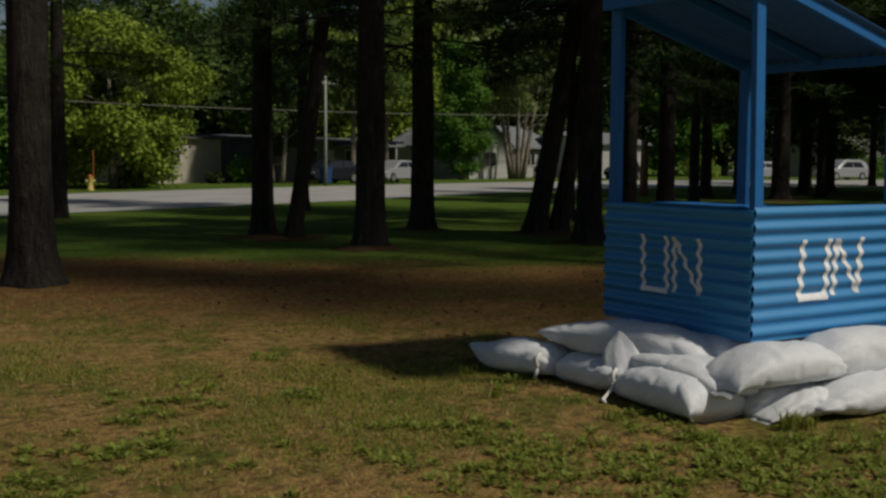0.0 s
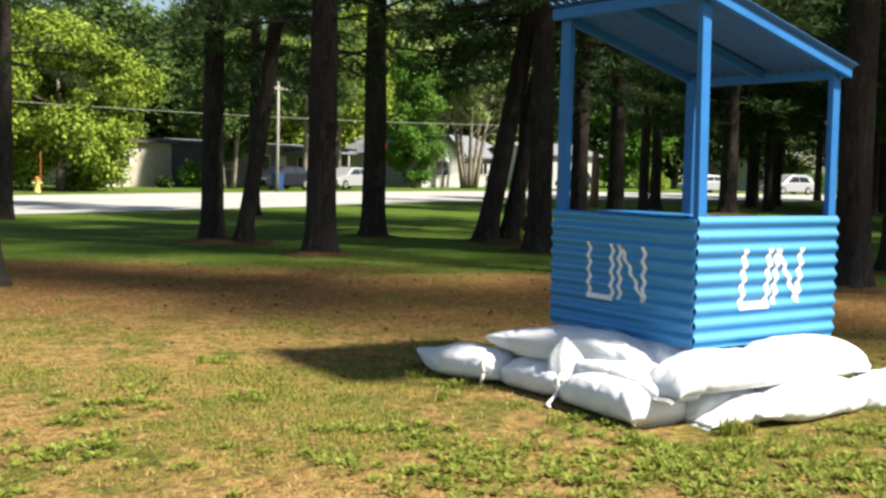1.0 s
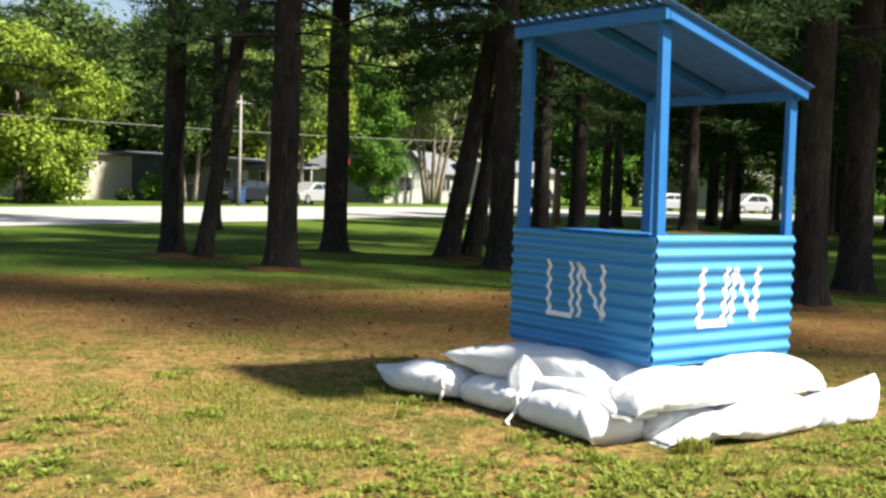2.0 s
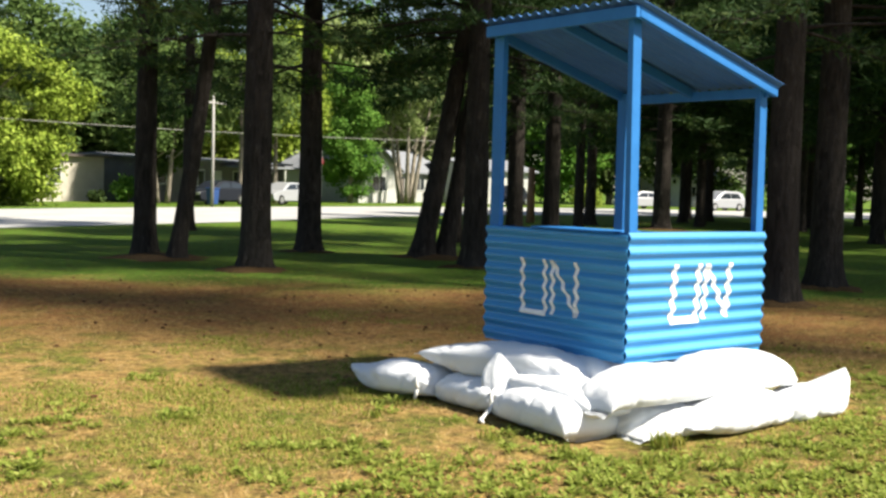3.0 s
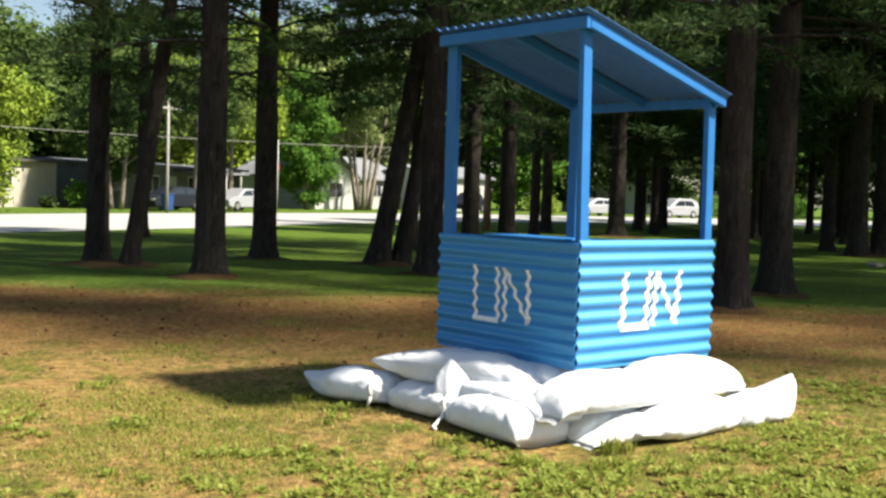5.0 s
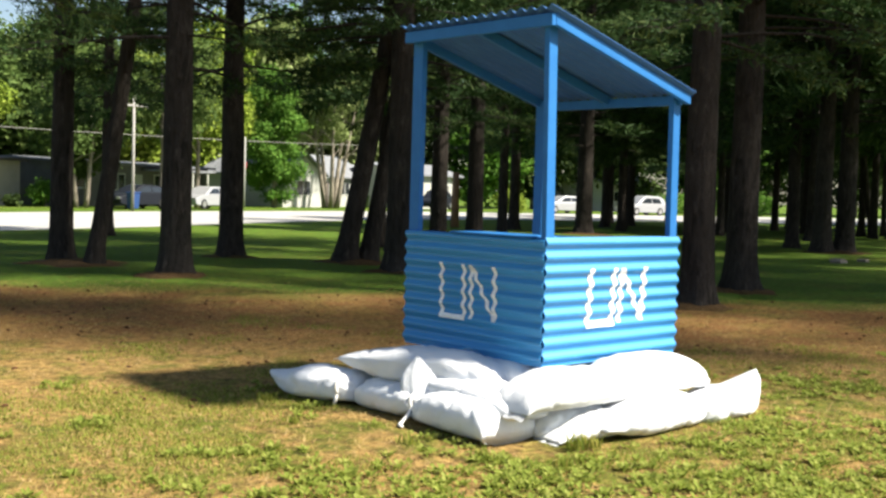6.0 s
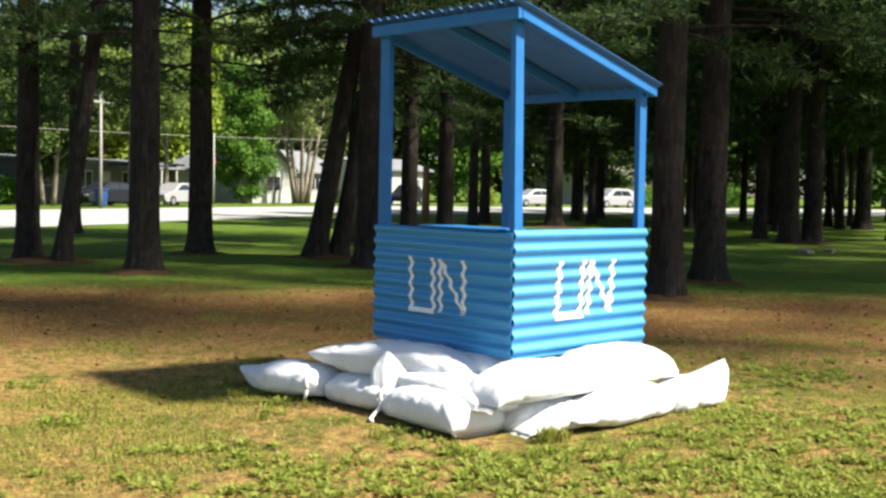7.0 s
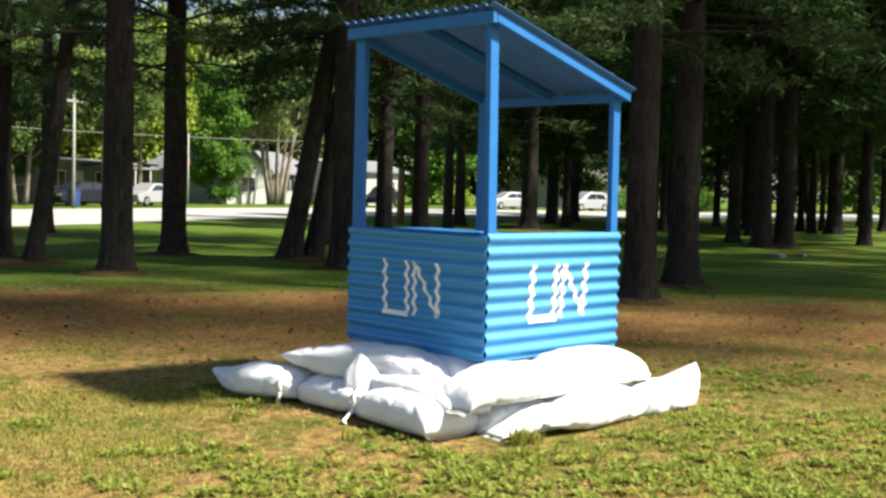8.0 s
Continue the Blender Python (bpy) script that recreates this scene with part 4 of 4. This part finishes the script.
# ---- cars ----
def car(x, y, yaw, paint, label, scale=1.0, tall=0.0, z=0.03):
    ob = thing("car", pose(x, y, ground_z(x, y) + z, 0, 0, yaw), label, "car")

    def extrude(prof, w0, w1, z0, z1):
        bm = bmesh.new()
        sides = []
        for s in (-1, 1):
            sides.append([bm.verts.new((px, s * (w0 + (w1 - w0) * max(0, min(1, (pz - z0) / (z1 - z0)))), pz)) for px, pz in prof])
        a, b = sides
        n = len(prof)
        for k in range(n):
            bm.faces.new((a[k], a[(k + 1) % n], b[(k + 1) % n], b[k]))
        bm.faces.new(a[::-1])
        bm.faces.new(b)
        bmesh.ops.recalc_face_normals(bm, faces=bm.faces[:])
        bmesh.ops.bevel(bm, geom=bm.edges[:], offset=0.05, segments=2, affect="EDGES", profile=0.5)
        return bm
    t = tall
    body = [(-2.2, 0.35), (-2.22, 0.75), (-2.12, 0.95), (-1.2, 1.0), (0.9, 0.98), (1.6, 0.88), (2.12, 0.72), (2.2, 0.5), (2.15, 0.3), (1.75, 0.24), (-1.8, 0.24)]
    cabin = [(-2.0 - t * 0.2, 0.94), (-1.62 - t, 1.30 + t * 0.3), (-1.15 - t, 1.42 + t * 0.5), (-0.05, 1.46 + t * 0.5), (0.35, 1.38 + t * 0.4), (1.15, 0.94)]
    b = part("body", extrude(body, 0.86, 0.80, 0.3, 1.0), paint, ob, smooth=False)
    part("cabin", extrude(cabin, 0.78, 0.60, 0.94, 1.45), paint, ob)
    for s in (-1, 1):
        for prof in ([(-1.62, 1.0), (-1.35, 1.30), (-0.55, 1.34), (-0.55, 1.0)], [(-0.45, 1.0), (-0.45, 1.34), (0.15, 1.32), (0.75, 1.0)]):
            bm = bmesh.new()
            f = []
            for off in (0.0, 0.02):
                f.append([bm.verts.new((px, s * (0.79 - 0.18 * (pz - 0.94) / 0.51 + off), pz + t * 0.3 * (pz > 1.1))) for px, pz in prof])
            for k in range(4):
                bm.faces.new((f[0][k], f[0][(k + 1) % 4], f[1][(k + 1) % 4], f[1][k]))
            bm.faces.new(f[1])
            bmesh.ops.recalc_face_normals(bm, faces=bm.faces[:])
            part("side_window", bm, WINDOW, ob, "dark side window")
        part("headlight", box(2.08, 2.19, s * 0.62 - 0.16, s * 0.62 + 0.16, 0.58, 0.72, 0.03), GALV, ob, "clear headlight")
        part("tail_light", box(-2.24, -2.16, s * 0.66 - 0.1, s * 0.66 + 0.1, 0.7, 0.9, 0.02), FLAG_RED, ob, "red tail light")
    for wx in (-1.35, 1.35):
        for s in (-1, 1):
            ring = [(wx, s * 0.70, 0.32), (wx, s * 0.72, 0.32), (wx, s * 0.86, 0.32), (wx, s * 0.88, 0.32)]
            w = part("wheel", tube(ring, [0.28, 0.32, 0.32, 0.28], 20), TYRE, ob, "black tyre")
            part("rim", tube([(wx, s * 0.86, 0.32), (wx, s * 0.895, 0.32)], [0.2, 0.19], 14), RIM, w, "silver wheel rim")
    ob.scale = (scale, scale, scale)
    return ob


car(31.0, 58.8, 205, CAR_SILVER, "silver hatchback parked in front of the grey house")
car(25.6, 57.6, 200, CAR_DARK, "dark car parked beside the blue bins")
car(56.5, 65.2, 210, CAR_DARK, "dark parked pickup-like car by the white garage", 1.05, 0.25)
car(72.6, 56.0, 172, CAR_SILVER, "silver-grey parked van across the road", 1.05, 0.35)
car(66.0, 59.5, 172, CAR_SILVER, "silver parked car across the road", 1.0, 0.1)


# ---- roadside things ----
def pole(x, y, h, r, mat, label, name="utility_pole", arm=True):
    ob = thing(name, pose(x, y, ground_z(x, y)), label, "pole")
    part("shaft", tube([(0, 0, -0.1), (0, 0, h * 0.5), (0, 0, h)], [r, r * 0.9, r * 0.75], 14), mat, ob, smooth=True)
    if arm:
        part("cross_arm", box(-0.9, 0.9, -0.06, 0.06, h - 0.6, h - 0.48, 0.01), mat, ob)
        for ax in (-0.8, 0.8):
            part("insulator", tube([(ax, 0, h - 0.48), (ax, 0, h - 0.36)], [0.05, 0.03], 8), GALV, ob)
    return ob


pole(22.8, 52.4, 6.4, 0.09, POLE_WOOD, "weathered pale wooden utility pole by the road")
pole(28.9, 32.5, 2.5, 0.2, BROWN_WOOD, "sunlit brown wooden post among the pines", "wooden_post", False)


def overhead_cable(a, b, sag):
    """A slack cable between two points."""
    ob = thing("overhead_cable", pose(*a), "thin grey overhead cable strung along the road", "cable")
    d = Vector(b) - Vector(a)
    pts = [d * f - Vector((0, 0, sag * 4 * f * (1 - f))) for f in np.linspace(0, 1, 21)]
    part("strand", tube(pts, [0.012] * 21, 6), POLE_WOOD, ob, smooth=True)


overhead_cable((1.9, 47.7, 4.10), (44.7, 52.9, 4.48), 0.3)


def flag_pole(x, y):
    ob = thing("flag_pole", pose(x, y, ground_z(x, y)), "thin white pole with a small red flag", "flag pole")
    part("shaft", tube([(0, 0, -0.1), (0, 0, 2.5), (0, 0, 5.0)], [0.06, 0.055, 0.04], 10), SIDING_WHITE, ob, smooth=True)
    bm = bmesh.new()
    rows = [[bm.verts.new((0.05 + 0.14 * u, 0.03 * math.sin(u * 7), 2.9 + 0.38 * v - 0.1 * u)) for v in np.linspace(0, 1, 5)] for u in np.linspace(0, 1, 9)]
    for a, b in zip(rows, rows[1:]):
        for k in range(4):
            bm.faces.new((a[k], a[k + 1], b[k + 1], b[k]))
    bmesh.ops.solidify(bm, geom=bm.faces[:], thickness=0.01)
    part("flag", bm, FLAG_RED, ob, "drooping red flag", True)


flag_pole(36.2, 62.6)


def wheelie_bin(x, y, yaw):
    ob = thing("wheelie_bin", pose(x, y, ground_z(x, y) + 0.04, 0, 0, yaw), "blue plastic wheelie bin at the roadside", "bin", "blue bins")
    bm = box(-0.26, 0.26, -0.3, 0.3, 0.05, 0.95, 0.03)
    for v in bm.verts:
        f = 0.8 + 0.2 * v.co.z
        v.co.x, v.co.y = v.co.x * f, v.co.y * f
    part("body", bm, BIN_BLUE, ob)
    part("lid", box(-0.29, 0.29, -0.34, 0.33, 0.955, 1.02, 0.02), BIN_BLUE, ob)
    for s in (-1, 1):
        part("wheel", tube([(s * 0.24, 0.28, 0.1), (s * 0.30, 0.28, 0.1)], [0.1, 0.1], 12), TYRE, ob)


wheelie_bin(23.9, 54.6, 20)


def hydrant(x, y):
    ob = thing("fire_hydrant", pose(x, y, ground_z(x, y)), "yellow fire hydrant with a tall orange marker stake", "hydrant")
    part("barrel", tube([(0, 0, -0.05), (0, 0, 0.08), (0, 0, 0.1), (0, 0, 0.55), (0, 0, 0.6)], [0.17, 0.17, 0.12, 0.12, 0.15], 14), HYDRANT_YELLOW, ob, smooth=True)
    part("bonnet", tube([(0, 0, 0.6), (0, 0, 0.7), (0, 0, 0.76)], [0.14, 0.10, 0.03], 14), ORANGE, ob, smooth=True)
    for s in (-1, 1):
        part("nozzle", tube([(s * 0.1, 0, 0.45), (s * 0.22, 0, 0.45)], [0.06, 0.07], 10), HYDRANT_YELLOW, ob)
    part("marker_stake", tube([(0.18, 0.1, 0.0), (0.18, 0.1, 1.9)], [0.024, 0.02], 8), ORANGE, ob, "orange marker stake")


hydrant(8.31, 47.6)

for i, (x, y) in enumerate([(23.2, 10.6), (23.9, 10.2), (22.4, 10.1)]):
    ob = thing("flat_stone", pose(x, y, ground_z(x, y)), "pale flat stone lying at a pine's foot", "stone", "stones at the pine's foot")
    bm = box(-0.2, 0.2, -0.14, 0.14, -0.03, 0.08, 0.03)
    for v in bm.verts:
        v.co += Vector((noise.noise(v.co * 3 + Vector((i, 0, 0))), noise.noise(v.co * 3 + Vector((0, i, 4))), 0)) * 0.08
    part("slab", bm, STONE, ob)


# ---- grass, straw and fallen needles ----
def scatter(name, seed, count, test, height, width, lean, material, label):
    """Blades spread over the lawn where test allows them."""
    npr = np.random.default_rng(seed)
    got = []
    total = 0
    while total < count:
        r = np.sqrt(npr.uniform(3.6 ** 2, 17.0 ** 2, 60000))
        # more blades towards the near lawn
        keep = npr.uniform(0, 1, 60000) < np.clip((7.5 / r) ** 1.5, 0, 1)
        a = npr.uniform(radians(18), radians(80), 60000)
        x, y = -5.1 + r * np.cos(a), -4.7 + r * np.sin(a)
        inside = (x > -0.62) & (x < 1.6) & (y > -0.58) & (y < 1.9)
        keep &= ~inside
        x, y = x[keep], y[keep]
        ok = test(x, y, npr)
        got.append(np.stack([x[ok], y[ok]], 1))
        total += ok.sum()
    p = np.concatenate(got)[:count]
    z = np.array([0.035 * noise.noise((a * 0.45, b * 0.45, 3.1)) + 0.012 * noise.noise((a * 1.9, b * 1.9, 7.7)) for a, b in p]) - 0.006
    c = np.column_stack([p, z])
    az = npr.uniform(0, 6.283, count)
    tilt = npr.uniform(lean[0], lean[1], count)
    h = height * npr.uniform(0.5, 1.5, count)
    d = np.stack([np.cos(az) * np.sin(tilt), np.sin(az) * np.sin(tilt), np.cos(tilt)], 1) * h[:, None]
    a2 = az + npr.uniform(0.8, 2.2, count)
    s = np.stack([np.cos(a2), np.sin(a2), np.zeros(count)], 1) * (width * npr.uniform(0.6, 1.4, count))[:, None]
    v = np.stack([c - s, c + s, c + d], 1).reshape(-1, 3)
    ob = from_arrays(name, v, np.arange(count * 3).reshape(-1, 3), material)
    return tagged(ob, label, "grass", kind="stuff")


def field(x, y, s, o):
    return np.array([noise.noise((a * s, b * s, o)) for a, b in zip(x, y)])


def green_spots(x, y, npr):
    along = 0.64 * x + 0.77 * y
    f = field(x, y, 0.9, 1.5) + 0.6 * field(x, y, 2.6, 8.5) - 0.10 * np.clip(along + 2.5, 0, 9) + 0.55 * np.exp(-((x + 0.8) / 0.9) ** 2 - ((y - 2.2) / 1.0) ** 2)
    return npr.uniform(-0.38, 0.42, len(x)) < f


def anywhere(x, y, npr):
    return npr.uniform(0, 1, len(x)) < 0.9


def weed_spots(x, y, npr):
    along = 0.64 * x + 0.77 * y
    f = field(x, y, 1.1, 21.5) + 0.5 * field(x, y, 3.1, 3.5) - 0.22 * np.clip(along + 1.2, 0, 9) + 0.15 * np.clip(0.77 * x - 0.64 * y - 0.3, -3, 1.5) + 0.75 * np.exp(-((x + 1.1) / 1.1) ** 2 - ((y + 0.7) / 1.0) ** 2) + 0.5 * np.exp(-((x - 0.6) / 1.6) ** 2 - ((y + 1.7) / 0.9) ** 2)
    return npr.uniform(-0.55, 1.1, len(x)) < f


scatter("grass", 71, 72000, green_spots, 0.030, 0.0060, (0.3, 1.35), GRASS, "short green grass in patches on the dry lawn")
scatter("dry_grass", 72, 70000, anywhere, 0.045, 0.0045, (1.0, 1.5), STRAW, "flattened straw-coloured dry grass")
scatter("fallen_needles", 73, 26000, anywhere, 0.05, 0.005, (1.25, 1.54), LITTER, "brown fallen pine needles on the ground")
def weed_clumps(count, seed):
    """Small rosettes of broad leaves, gathered where the lawn is greener."""
    npr = np.random.default_rng(seed)
    r = np.sqrt(npr.uniform(3.8 ** 2, 12.0 ** 2, count * 30))
    a = npr.uniform(radians(18), radians(80), count * 30)
    x, y = -5.1 + r * np.cos(a), -4.7 + r * np.sin(a)
    ok = weed_spots(x, y, npr) & ~((x > -0.7) & (x < 1.7) & (y > -0.62) & (y < 2.0))
    x, y = x[ok][:count], y[ok][:count]
    verts, faces = [], []
    for cx, cy in zip(x, y):
        z = 0.035 * noise.noise((cx * 0.45, cy * 0.45, 3.1)) + 0.012 * noise.noise((cx * 1.9, cy * 1.9, 7.7))
        size = npr.uniform(0.35, 1.1)
        for _ in range(int(14 + 16 * size)):
            t, d = npr.uniform(0, 6.283), abs(npr.normal(0, 0.045)) * size
            px, py = cx + math.cos(t) * d, cy + math.sin(t) * d
            u, le, w, up = t + npr.normal(0, 0.9), 0.044 * npr.uniform(0.5, 1.3), 0.0105 * npr.uniform(0.6, 1.5), npr.uniform(0.1, 1.1)
            c, q = math.cos(u), math.sin(u)
            z0 = z + npr.uniform(0.0, 0.022) * size
            h = math.sin(up) * le
            k = math.cos(up) * le
            i = len(verts)
            verts += [(px, py, z0), (px + c * k * 0.5 - q * w, py + q * k * 0.5 + c * w, z0 + h * 0.6), (px + c * k, py + q * k, z0 + h * 0.8), (px + c * k * 0.5 + q * w, py + q * k * 0.5 - c * w, z0 + h * 0.6)]
            faces += [(i, i + 1, i + 2), (i, i + 2, i + 3)]
    ob = from_arrays("low_weeds", np.array(verts), np.array(faces), WEED)
    tagged(ob, "low broad-leaved green weeds in clumps on the lawn", "grass", kind="stuff")


weed_clumps(1150, 74)


def pine_cones(count, seed):
    """Dark cones strewn over the needle bed."""
    npr = random.Random(seed)
    bm = bmesh.new()
    while count:
        r, a = npr.uniform(7.5, 17), npr.uniform(radians(20), radians(72))
        x, y = -5.1 + r * math.cos(a), -4.7 + r * math.sin(a)
        if -0.9 < x < 2.1 and -0.9 < y < 2.4:
            continue
        z = 0.035 * noise.noise((x * 0.45, y * 0.45, 3.1)) + 0.012 * noise.noise((x * 1.9, y * 1.9, 7.7))
        le, w, t = npr.uniform(0.016, 0.028), npr.uniform(0.009, 0.014), npr.uniform(0, 3.14)
        d = Vector((math.cos(t), math.sin(t), 0.1))
        tube([Vector((x, y, z + w * 0.8)) + d * le * f for f in (-1, -0.4, 0.3, 1)], [w * 0.4, w, w * 0.9, w * 0.2], 6, bm)
        count -= 1
    tagged(mesh_object("pine_cones", bm, CONE), "dark pine cones strewn on the needle bed", "pine cone", kind="stuff")


pine_cones(170, 9)


def grass_tuft(x, y, count, height, seed):
    """A clump of longer blades, each bent along its length."""
    npr = np.random.default_rng(seed)
    verts, faces = [], []
    for _ in range(count):
        a, r, h = npr.uniform(0, 6.283), npr.uniform(0, 0.07), height * npr.uniform(0.5, 1.2)
        bx, by = math.cos(a) * r, math.sin(a) * r
        t, out = npr.uniform(0, 6.283), npr.uniform(0.2, 0.9) * h
        w = npr.uniform(0.003, 0.006)
        sx, sy = -math.sin(t) * w, math.cos(t) * w
        i = len(verts)
        for f in (0.0, 0.5):
            px, py, pz = bx + math.cos(t) * out * f * f, by + math.sin(t) * out * f * f, h * f
            verts += [(px - sx, py - sy, pz), (px + sx, py + sy, pz)]
        verts.append((bx + math.cos(t) * out, by + math.sin(t) * out, h * 0.9))
        faces += [(i, i + 1, i + 3), (i, i + 3, i + 2), (i + 2, i + 3, i + 4)]
    ob = from_arrays("grass_tuft", np.array(verts), np.array(faces), GRASS)
    ob.matrix_basis = pose(x, y, 0.0)
    tagged(ob, "tuft of longer green grass on the lawn", "grass", "grass tufts", "stuff")


for i, (x, y, n, h) in enumerate([(-0.23, -0.52, 60, 0.12), (-0.14, -0.57, 40, 0.09), (-0.95, 0.15, 30, 0.07), (-0.85, -0.35, 40, 0.08), (-0.6, -0.75, 40, 0.07), (0.5, -0.85, 40, 0.07), (1.2, -0.9, 35, 0.07), (2.6, 0.6, 60, 0.10), (2.8, 0.75, 50, 0.09), (-1.2, 1.0, 30, 0.06), (-0.9, 1.75, 30, 0.06)]):
    grass_tuft(x, y, n, h, 200 + i)
